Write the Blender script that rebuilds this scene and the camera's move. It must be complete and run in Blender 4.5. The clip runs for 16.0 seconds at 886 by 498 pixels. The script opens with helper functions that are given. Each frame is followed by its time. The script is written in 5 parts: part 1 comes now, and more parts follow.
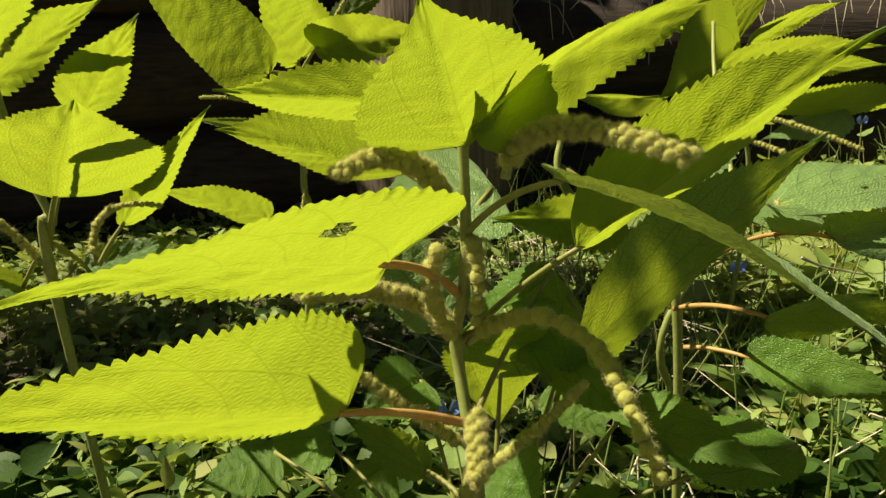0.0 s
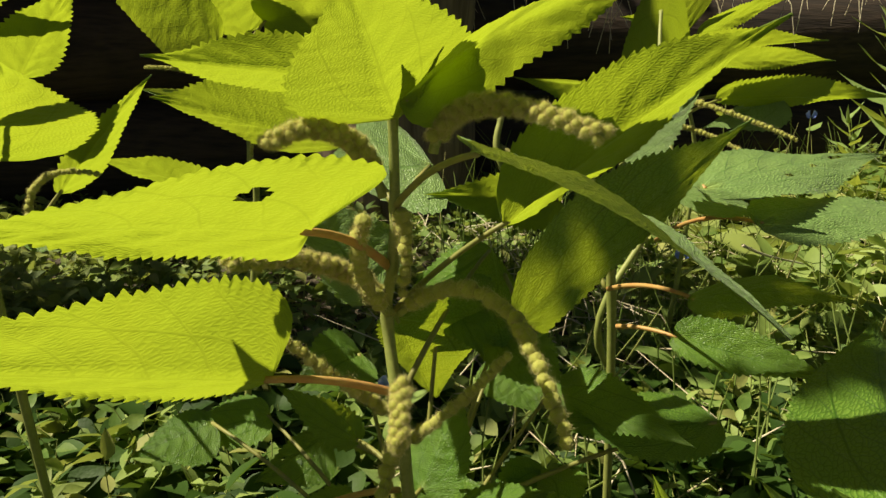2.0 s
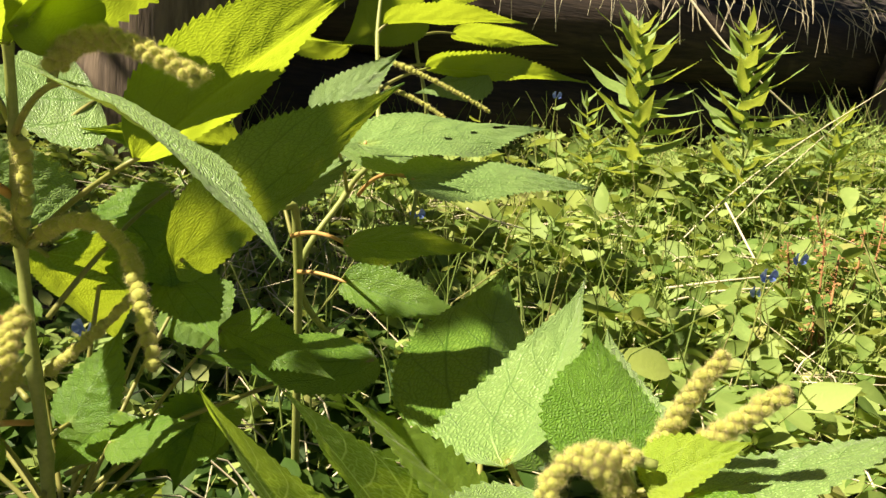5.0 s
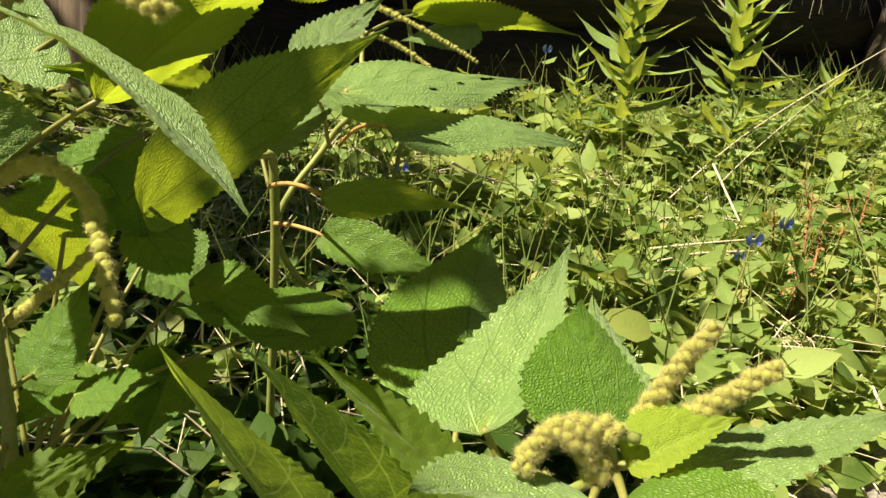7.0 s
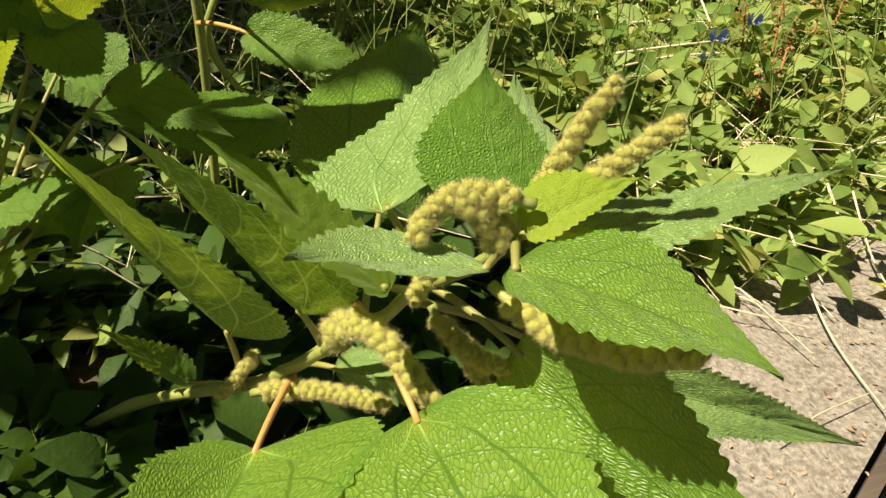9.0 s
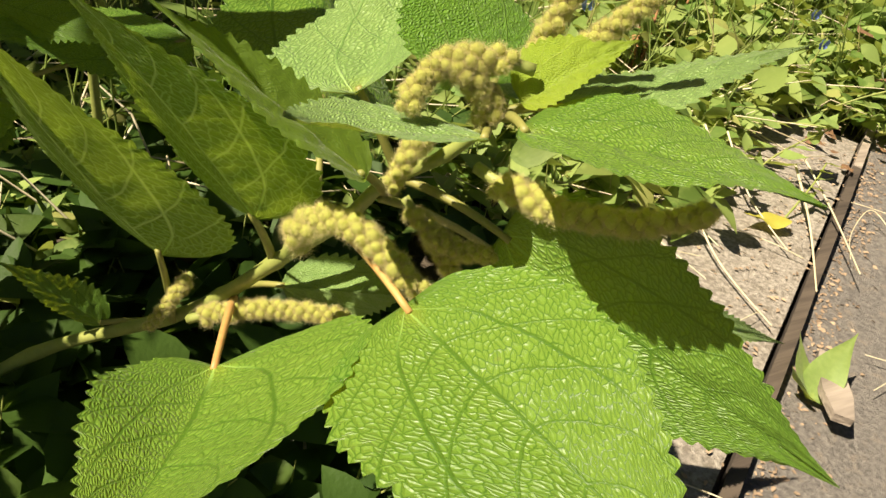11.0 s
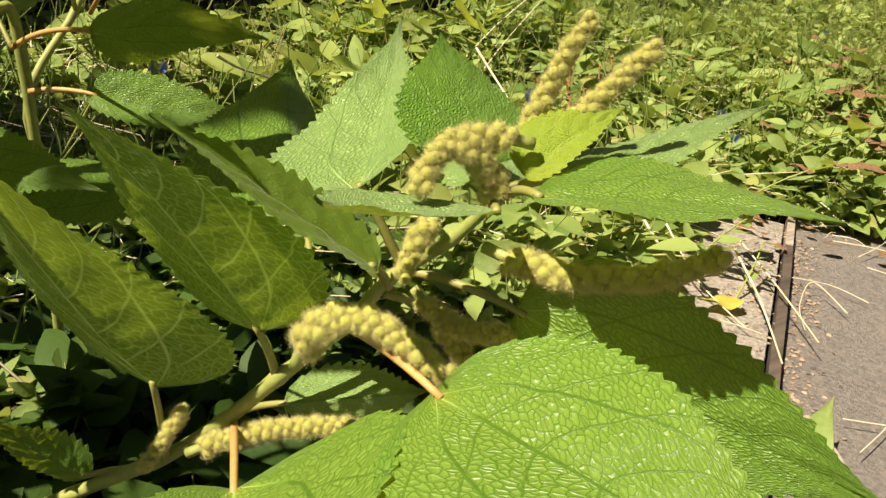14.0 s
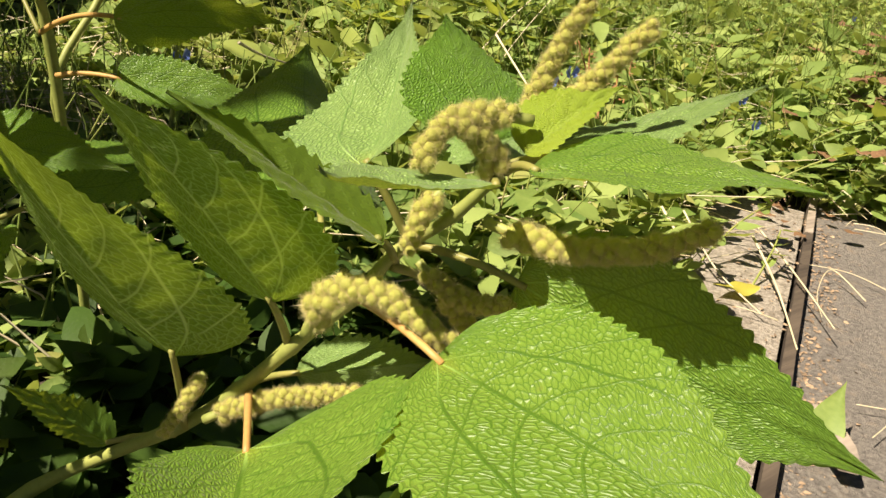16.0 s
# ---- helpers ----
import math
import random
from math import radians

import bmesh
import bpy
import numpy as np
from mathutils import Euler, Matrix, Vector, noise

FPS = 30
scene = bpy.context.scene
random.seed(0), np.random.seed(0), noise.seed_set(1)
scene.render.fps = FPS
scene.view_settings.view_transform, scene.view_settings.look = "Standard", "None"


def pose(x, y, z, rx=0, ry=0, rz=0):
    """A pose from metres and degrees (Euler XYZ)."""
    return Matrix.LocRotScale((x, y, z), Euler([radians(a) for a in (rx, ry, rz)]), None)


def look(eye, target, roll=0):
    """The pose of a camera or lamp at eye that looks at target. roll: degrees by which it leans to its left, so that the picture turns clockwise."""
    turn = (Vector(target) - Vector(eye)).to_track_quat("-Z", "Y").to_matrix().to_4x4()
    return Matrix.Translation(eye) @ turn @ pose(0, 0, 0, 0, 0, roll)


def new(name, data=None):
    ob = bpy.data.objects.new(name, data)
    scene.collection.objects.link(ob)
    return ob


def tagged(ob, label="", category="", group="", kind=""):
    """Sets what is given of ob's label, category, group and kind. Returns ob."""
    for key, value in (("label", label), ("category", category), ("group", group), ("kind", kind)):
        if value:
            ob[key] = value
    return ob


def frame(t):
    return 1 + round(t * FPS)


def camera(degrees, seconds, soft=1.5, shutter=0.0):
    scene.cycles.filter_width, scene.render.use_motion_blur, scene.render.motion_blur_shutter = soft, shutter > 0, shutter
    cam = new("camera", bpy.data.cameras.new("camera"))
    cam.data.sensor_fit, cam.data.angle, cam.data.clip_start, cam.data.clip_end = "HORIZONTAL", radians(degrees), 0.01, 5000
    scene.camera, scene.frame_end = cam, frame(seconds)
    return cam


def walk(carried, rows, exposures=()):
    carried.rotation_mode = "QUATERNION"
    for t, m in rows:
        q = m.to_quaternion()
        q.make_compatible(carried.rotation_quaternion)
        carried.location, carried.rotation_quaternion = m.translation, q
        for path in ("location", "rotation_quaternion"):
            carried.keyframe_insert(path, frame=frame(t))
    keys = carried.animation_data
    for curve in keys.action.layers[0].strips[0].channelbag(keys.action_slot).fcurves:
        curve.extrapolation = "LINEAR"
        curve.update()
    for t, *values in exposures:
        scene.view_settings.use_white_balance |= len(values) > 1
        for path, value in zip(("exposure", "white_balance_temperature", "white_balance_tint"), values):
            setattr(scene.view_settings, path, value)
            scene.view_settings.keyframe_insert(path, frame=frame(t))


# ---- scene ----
cam = camera(60.9, 16.0)
EXPOSURES = [(0.0, 0.38, 7000, 10), (1.0, 0.26, 7000, 10), (2.0, 0.2, 7000, 9), (3.0, 0.58, 7000, 10), (3.9, 0.92, 7000, 17), (4.5, 0.97, 7000, 15), (7.0, 0.72, 7000, 13), (9.0, 0.56, 7000, 13), (13.0, 0.63, 7000, 18), (16.0, 0.59, 7000, 18)]
PATH = [
    (0, (0.0489, 0.072, 0.3553), (0.0295, 2.0054, -0.156), -2.31),
    (0.5, (0.0495, 0.0664, 0.3498), (0.0216, 2.0331, -0.0122), -2.6),
    (1, (0.0477, 0.0688, 0.3537), (0.0231, 2.0335, -0.0194), -2.69),
    (1.5, (0.0574, 0.0703, 0.3488), (0.0596, 2.0127, -0.1276), -1.83),
    (2, (0.0626, 0.0646, 0.3521), (0.1356, 1.9856, -0.1997), -0.23),
    (2.5, (0.0783, 0.0571, 0.3477), (0.1563, 1.97, -0.2307), 0.48),
    (3, (0.0949, 0.0554, 0.3407), (0.2226, 1.9507, -0.2848), 1.83),
    (3.5, (0.1005, 0.0608, 0.3347), (0.3228, 1.92, -0.3681), 3.44),
    (4, (0.1054, 0.0566, 0.3338), (0.3924, 1.8819, -0.4317), 2.76),
    (4.5, (0.1189, 0.0379, 0.356), (0.578, 1.8616, -0.3246), 6.22),
    (4.7, (0.1237, 0.0316, 0.3543), (0.6861, 1.8465, -0.2702), 6.21),
    (6.8, (0.1309, 0.0399, 0.3559), (0.7724, 1.819, -0.2945), 9.03),
    (7, (0.1316, 0.0434, 0.3515), (0.7664, 1.7949, -0.3761), 9.22),
    (7.5, (0.1402, 0.0477, 0.3444), (0.7679, 1.7522, -0.4926), 8.63),
    (8, (0.1457, 0.049, 0.3378), (0.7732, 1.7075, -0.5872), 8.27),
    (8.5, (0.1586, 0.0378, 0.3361), (0.8124, 1.6569, -0.6391), 8.21),
    (9, (0.1566, 0.0398, 0.336), (0.8273, 1.5563, -0.7822), 9.11),
    (9.5, (0.1702, 0.0411, 0.3299), (0.7787, 1.5056, -0.8888), 6.48),
    (9.7, (0.1578, 0.0426, 0.3245), (0.8054, 1.4901, -0.8942), 9.5),
    (11.8, (0.1144, 0.0575, 0.3038), (1.2099, 1.3653, -0.74), 9.95),
    (12, (0.1064, 0.0606, 0.3041), (1.2268, 1.3796, -0.6983), 8.59),
    (12.5, (0.1044, 0.0586, 0.3044), (1.3053, 1.3732, -0.6064), 6.15),
    (13, (0.1059, 0.0568, 0.2975), (1.3482, 1.3876, -0.5305), 7.81),
    (13.5, (0.1159, 0.0519, 0.2983), (1.3236, 1.4341, -0.4962), 7.86),
    (14, (0.1145, 0.0512, 0.2914), (1.2795, 1.4742, -0.4946), 8.32),
    (14.5, (0.116, 0.045, 0.3), (1.2537, 1.4992, -0.4689), 7.55),
    (15, (0.1174, 0.0466, 0.3048), (1.2442, 1.5208, -0.4415), 6.97),
    (15.5, (0.1137, 0.0417, 0.2965), (1.233, 1.5235, -0.4461), 7.33),
    (16, (0.1134, 0.0411, 0.2915), (1.2267, 1.4863, -0.5283), 8),
]
walk(cam, [(t, look(eye, target, roll)) for t, eye, target, roll in PATH], EXPOSURES)

# ---- light ----
SUN_ELEV, SUN_AZ = 54.0, -84.0      # azimuth of the sun, degrees clockwise from +y
world = bpy.data.worlds.new("sky")
scene.world = world
world.use_nodes = True
wn = world.node_tree.nodes
sky = wn.new("ShaderNodeTexSky")
sky.sky_type, sky.sun_disc = "NISHITA", False
sky.sun_elevation, sky.sun_rotation = radians(SUN_ELEV), radians(SUN_AZ)
wn["Background"].inputs["Strength"].default_value = 0.021
world.node_tree.links.new(sky.outputs[0], wn["Background"].inputs["Color"])
sun = new("sun", bpy.data.lights.new("sun", "SUN"))
sun.data.energy, sun.data.angle, sun.data.color = 7.0, radians(0.6), (1.0, 0.92, 0.76)
ce, se = math.cos(radians(SUN_ELEV)), math.sin(radians(SUN_ELEV))
sun.matrix_world = look((ce * math.sin(radians(SUN_AZ)) * 9, ce * math.cos(radians(SUN_AZ)) * 9, se * 9), (0, 0, 0))


# ---- materials ----
class Nodes:
    """A thin wrapper to write node materials in few lines."""

    def __init__(self, name):
        self.mat = bpy.data.materials.new(name)
        self.mat.use_nodes = True
        self.tree = self.mat.node_tree
        self.tree.nodes.clear()

    def put(self, kind, **inputs):
        n = self.tree.nodes.new("ShaderNode" + kind)
        for key, value in inputs.items():
            if key == "_operation":
                n.operation = value
            elif key == "_use_clamp":
                n.use_clamp = value
            elif key == "_interpolation_type":
                n.interpolation_type = value
            elif key == "_feature":
                n.feature = value
            elif key == "_blend_type":
                n.blend_type = value
            elif key == "_invert":
                n.invert = value
            elif key == "_voronoi_dimensions":
                n.voronoi_dimensions = value
            else:
                self.feed(n.inputs[int(key[1:]) if key[0] == "i" and key[1:].isdigit() else key.replace("__", " ")], value)
        return n

    def feed(self, socket, value):
        if isinstance(value, bpy.types.NodeSocket):
            self.tree.links.new(value, socket)
        elif isinstance(value, tuple) and len(value) == 3 and socket.type == "RGBA":
            socket.default_value = (*value, 1)
        else:
            socket.default_value = value

    def m(self, op, a, b=0.0, c=0.0, clamp=False):
        return self.put("Math", _operation=op, _use_clamp=clamp, i0=a, i1=b, i2=c).outputs[0]

    def mix(self, f, a, b, blend="MIX"):
        n = self.put("MixRGB", _blend_type=blend)
        self.feed(n.inputs[0], f), self.feed(n.inputs[1], a), self.feed(n.inputs[2], b)
        return n.outputs[0]

    def step(self, x, lo, hi, a=0.0, b=1.0):
        return self.put("MapRange", _interpolation_type="SMOOTHSTEP", i0=x, i1=lo, i2=hi, i3=a, i4=b).outputs[0]

    def noise(self, vec, scale, detail=3.0, rough=0.55):
        return self.put("TexNoise", Vector=vec, Scale=scale, Detail=detail, Roughness=rough).outputs["Fac"]

    def done(self, shader):
        self.put("OutputMaterial", Surface=shader)
        return self.mat


def leaf_material(name, upper, young, glow, vein, relief, through_amount, rough=0.5, vein_show=0.5, blotch=0.25, net_tone=None, net_show=0.3, vein_glow=0.6, net_glow=0.2, sheen=0.15, fine_net=0.5):
    """Nettle leaf: midrib, two arched basal veins, curved side veins, ladder-like rungs between them, a fine net, pillowed
    relief and light shining through. A negative relief is the underside, on which the veins stand out."""
    k = Nodes(name)
    below = relief < 0
    net_tone = net_tone or tuple(v * 0.5 for v in upper)
    uv = k.put("UVMap").outputs[0]
    obj = k.put("TexCoord").outputs["Object"]
    tone = k.put("ObjectInfo").outputs["Random"]
    warp = k.put("TexNoise", Vector=uv, Scale=5.0, Detail=2.0).outputs["Color"]
    uvw = k.put("VectorMath", _operation="MULTIPLY_ADD", i0=warp, i1=(0.025, 0.04, 0.0), i2=uv).outputs[0]
    xyz = k.put("SeparateXYZ", Vector=uvw)
    s = xyz.outputs[0]
    across = k.m("MULTIPLY_ADD", xyz.outputs[1], 2.0, -1.035)
    c = k.m("ABSOLUTE", across)
    wide = 1.3 if below else 1.0
    mid = k.step(c, 0.006, k.m("MULTIPLY_ADD", s, -0.02 * wide, 0.032 * wide), 1.0, 0.0)
    reach = k.m("MULTIPLY", k.m("SUBTRACT", 1.0, k.m("EXPONENT", k.m("MULTIPLY", s, -8.0))), 0.5)
    basal_at = k.m("ADD", reach, k.step(s, 0.3, 0.85, 0.0, 0.45))
    basal = k.m("MULTIPLY", k.step(k.m("ABSOLUTE", k.m("SUBTRACT", c, basal_at)), 0.004, 0.022 * wide, 1.0, 0.0), k.step(s, 0.55, 0.8, 1.0, 0.0))
    p = k.m("MULTIPLY_ADD", k.m("POWER", c, 1.3), -0.27, s)
    tri = k.m("ABSOLUTE", k.m("SUBTRACT", k.m("FRACT", k.m("MULTIPLY_ADD", p, 6.3, k.m("MULTIPLY", tone, 0.9))), 0.5))
    side = k.m("MULTIPLY", k.step(tri, 0.008, 0.04 * wide, 1.0, 0.0), k.step(s, 0.1, 0.22))
    main = k.m("MAXIMUM", k.m("MAXIMUM", mid, basal), k.m("MULTIPLY", side, 0.8))
    wob = k.put("TexNoise", Vector=uv, Scale=26.0, Detail=1.0).outputs["Color"]
    flat = k.put("CombineXYZ", X=k.m("MULTIPLY_ADD", c, 0.2, s), Y=k.m("MULTIPLY", across, 0.5)).outputs[0]
    flat = k.put("VectorMath", _operation="MULTIPLY_ADD", i0=wob, i1=(0.018, 0.03, 0.0), i2=flat).outputs[0]
    ladder = k.put("VectorMath", _operation="MULTIPLY", i0=flat, i1=(30.0, 22.0, 0.0) if below else (48.0, 36.0, 0.0)).outputs[0]
    mesh = k.put("VectorMath", _operation="MULTIPLY", i0=flat, i1=(125.0, 95.0, 0.0)).outputs[0]
    rung = k.put("TexVoronoi", _feature="DISTANCE_TO_EDGE", _voronoi_dimensions="2D", Vector=ladder, Scale=1.0).outputs["Distance"]
    cell = k.put("TexVoronoi", _feature="DISTANCE_TO_EDGE", _voronoi_dimensions="2D", Vector=mesh, Scale=1.0).outputs["Distance"]
    rungs = k.step(rung, 0.01, 0.13, 1.0, 0.0)
    net = k.m("MAXIMUM", rungs, k.step(cell, 0.0, 0.12, fine_net, 0.0))
    big = k.noise(obj, 22.0, 4.0)
    fine = k.noise(obj, 420.0, 3.0)
    base = k.mix(k.step(big, 0.35, 0.7), upper, young)
    base = k.mix(k.m("MULTIPLY", tone, 0.35), base, young)
    base = k.mix(k.m("MULTIPLY", k.step(fine, 0.45, 0.75), blotch), base, tuple(v * 0.7 for v in upper))
    base = k.mix(k.m("MULTIPLY", net, net_show), base, net_tone)
    base = k.mix(k.step(k.m("MULTIPLY_ADD", c, 0.25, s), 0.02, 0.16, 0.5, 0.0), base, (0.34, 0.40, 0.05))
    ridge = k.mix(k.step(s, 0.02, 0.2), tuple(min(1.0, v * 1.7 + 0.05) for v in young), vein)
    base = k.mix(k.m("MULTIPLY", main, vein_show), base, ridge)
    spots = k.step(k.noise(obj, 90.0, 2.0), 0.76, 0.79)
    base = k.mix(k.m("MULTIPLY", spots, 0.35), base, (0.22, 0.17, 0.05))
    dome = k.m("MULTIPLY_ADD", k.step(rung, 0.0, 0.45), 0.9, k.m("MULTIPLY", k.step(cell, 0.0, 0.45), 0.2 * fine_net))
    dome = k.m("MULTIPLY", dome, k.step(main, 0.0, 0.9, 1.0, 0.25))
    raise_up = k.m("MULTIPLY_ADD", main, -0.35, k.m("MULTIPLY_ADD", fine, 0.05, dome))
    bump = k.put("Bump", Strength=abs(relief), Distance=0.0005, Height=raise_up, _invert=below).outputs[0]
    pr = k.put("BsdfPrincipled", Base__Color=base, Roughness=k.m("MULTIPLY_ADD", fine, 0.18, rough), Normal=bump, Sheen__Weight=sheen, Sheen__Roughness=0.4)
    pr.inputs["Specular IOR Level"].default_value = 0.36
    lit = k.mix(k.m("MAXIMUM", k.m("MULTIPLY", main, 1.0 if below else 0.5), k.m("MULTIPLY", net, 0.6 if below else net_glow)), glow, tuple(v * vein_glow for v in glow))
    lit = k.mix(k.step(big, 0.3, 0.75, 0.0, 0.3), lit, (glow[0] * 1.25, glow[1] * 1.08, glow[2]))
    tr = (k.put("BsdfTranslucent", Color=lit) if below else k.put("BsdfTranslucent", Color=lit, Normal=bump)).outputs[0]
    return k.done(k.put("MixShader", Fac=through_amount, i1=pr.outputs[0], i2=tr).outputs[0])


def plain_material(name, a, b, scale, rough=0.7, relief=0.3, distance=0.002, c=None, through_amount=0.0, island=0.0):
    """Two tones by coarse and fine noise, with relief; optionally light shining through and a tone per piece."""
    k = Nodes(name)
    obj = k.put("TexCoord").outputs["Object"]
    n1, n2 = k.noise(obj, scale, 5.0), k.noise(obj, scale * 7.3, 3.0)
    base = k.mix(k.step(k.m("MULTIPLY_ADD", n2, 0.4, k.m("MULTIPLY", n1, 0.7)), 0.35, 0.75), a, b)
    if c:
        base = k.mix(k.step(k.noise(obj, scale * 0.37, 3.0), 0.55, 0.68), base, c)
    if island:
        r = k.put("NewGeometry").outputs["Random Per Island"]
        base = k.mix(k.m("MULTIPLY", r, island), base, tuple(min(1.0, v * 2.2) for v in b))
    bump = k.put("Bump", Strength=relief, Distance=distance, Height=k.m("ADD", n1, k.m("MULTIPLY", n2, 0.5))).outputs[0]
    pr = k.put("BsdfPrincipled", Base__Color=base, Roughness=rough, Normal=bump).outputs[0]
    if through_amount:
        tr = k.put("BsdfTranslucent", Color=k.mix(0.5, base, (0.40, 0.42, 0.03))).outputs[0]
        pr = k.put("MixShader", Fac=through_amount, i1=pr, i2=tr).outputs[0]
    return k.done(pr)


def herb_material(name, dark, light, glow, warm):
    """Leaves of the ground cover: a tone for every leaf, some yellowed."""
    k = Nodes(name)
    r = k.put("NewGeometry").outputs["Random Per Island"]
    obj = k.put("TexCoord").outputs["Object"]
    base = k.mix(r, dark, light)
    base = k.mix(k.step(k.m("FRACT", k.m("MULTIPLY", r, 37.0)), 0.86, 0.9), base, warm)
    base = k.mix(k.step(k.noise(obj, 70.0, 3.0), 0.5, 0.75, 0.0, 0.45), base, light)
    patch = k.step(k.noise(obj, 2.6, 3.0), 0.52, 0.66, 0.0, 0.55)
    base = k.mix(patch, base, warm)
    bump = k.put("Bump", Strength=0.4, Distance=0.001, Height=k.noise(obj, 320.0, 2.0)).outputs[0]
    pr = k.put("BsdfPrincipled", Base__Color=base, Roughness=0.55, Normal=bump, Specular__IOR__Level=0.2).outputs[0]
    tr = k.put("BsdfTranslucent", Color=k.mix(0.6, base, glow)).outputs[0]
    return k.done(k.put("MixShader", Fac=0.38, i1=pr, i2=tr).outputs[0])


def wood_material(name, dark, light, along, rough=0.85):
    """Weathered timber with long grain along the given axis."""
    k = Nodes(name)
    obj = k.put("TexCoord").outputs["Object"]
    sc = [26.0, 26.0, 26.0]
    sc[along] = 1.6
    vec = k.put("VectorMath", _operation="MULTIPLY", i0=obj, i1=tuple(sc)).outputs[0]
    g1, g2 = k.noise(vec, 1.0, 5.0, 0.65), k.noise(vec, 5.0, 3.0)
    rot = k.noise(obj, 5.0, 4.0)
    base = k.mix(k.step(k.m("MULTIPLY_ADD", g2, 0.4, k.m("MULTIPLY", g1, 0.7)), 0.38, 0.72), dark, light)
    base = k.mix(k.step(rot, 0.55, 0.7, 0.0, 0.6), base, tuple(v * 0.45 for v in dark))
    bump = k.put("Bump", Strength=0.8, Distance=0.006, Height=k.m("ADD", g1, k.m("MULTIPLY", g2, 0.4))).outputs[0]
    return k.done(k.put("BsdfPrincipled", Base__Color=base, Roughness=rough, Normal=bump).outputs[0])


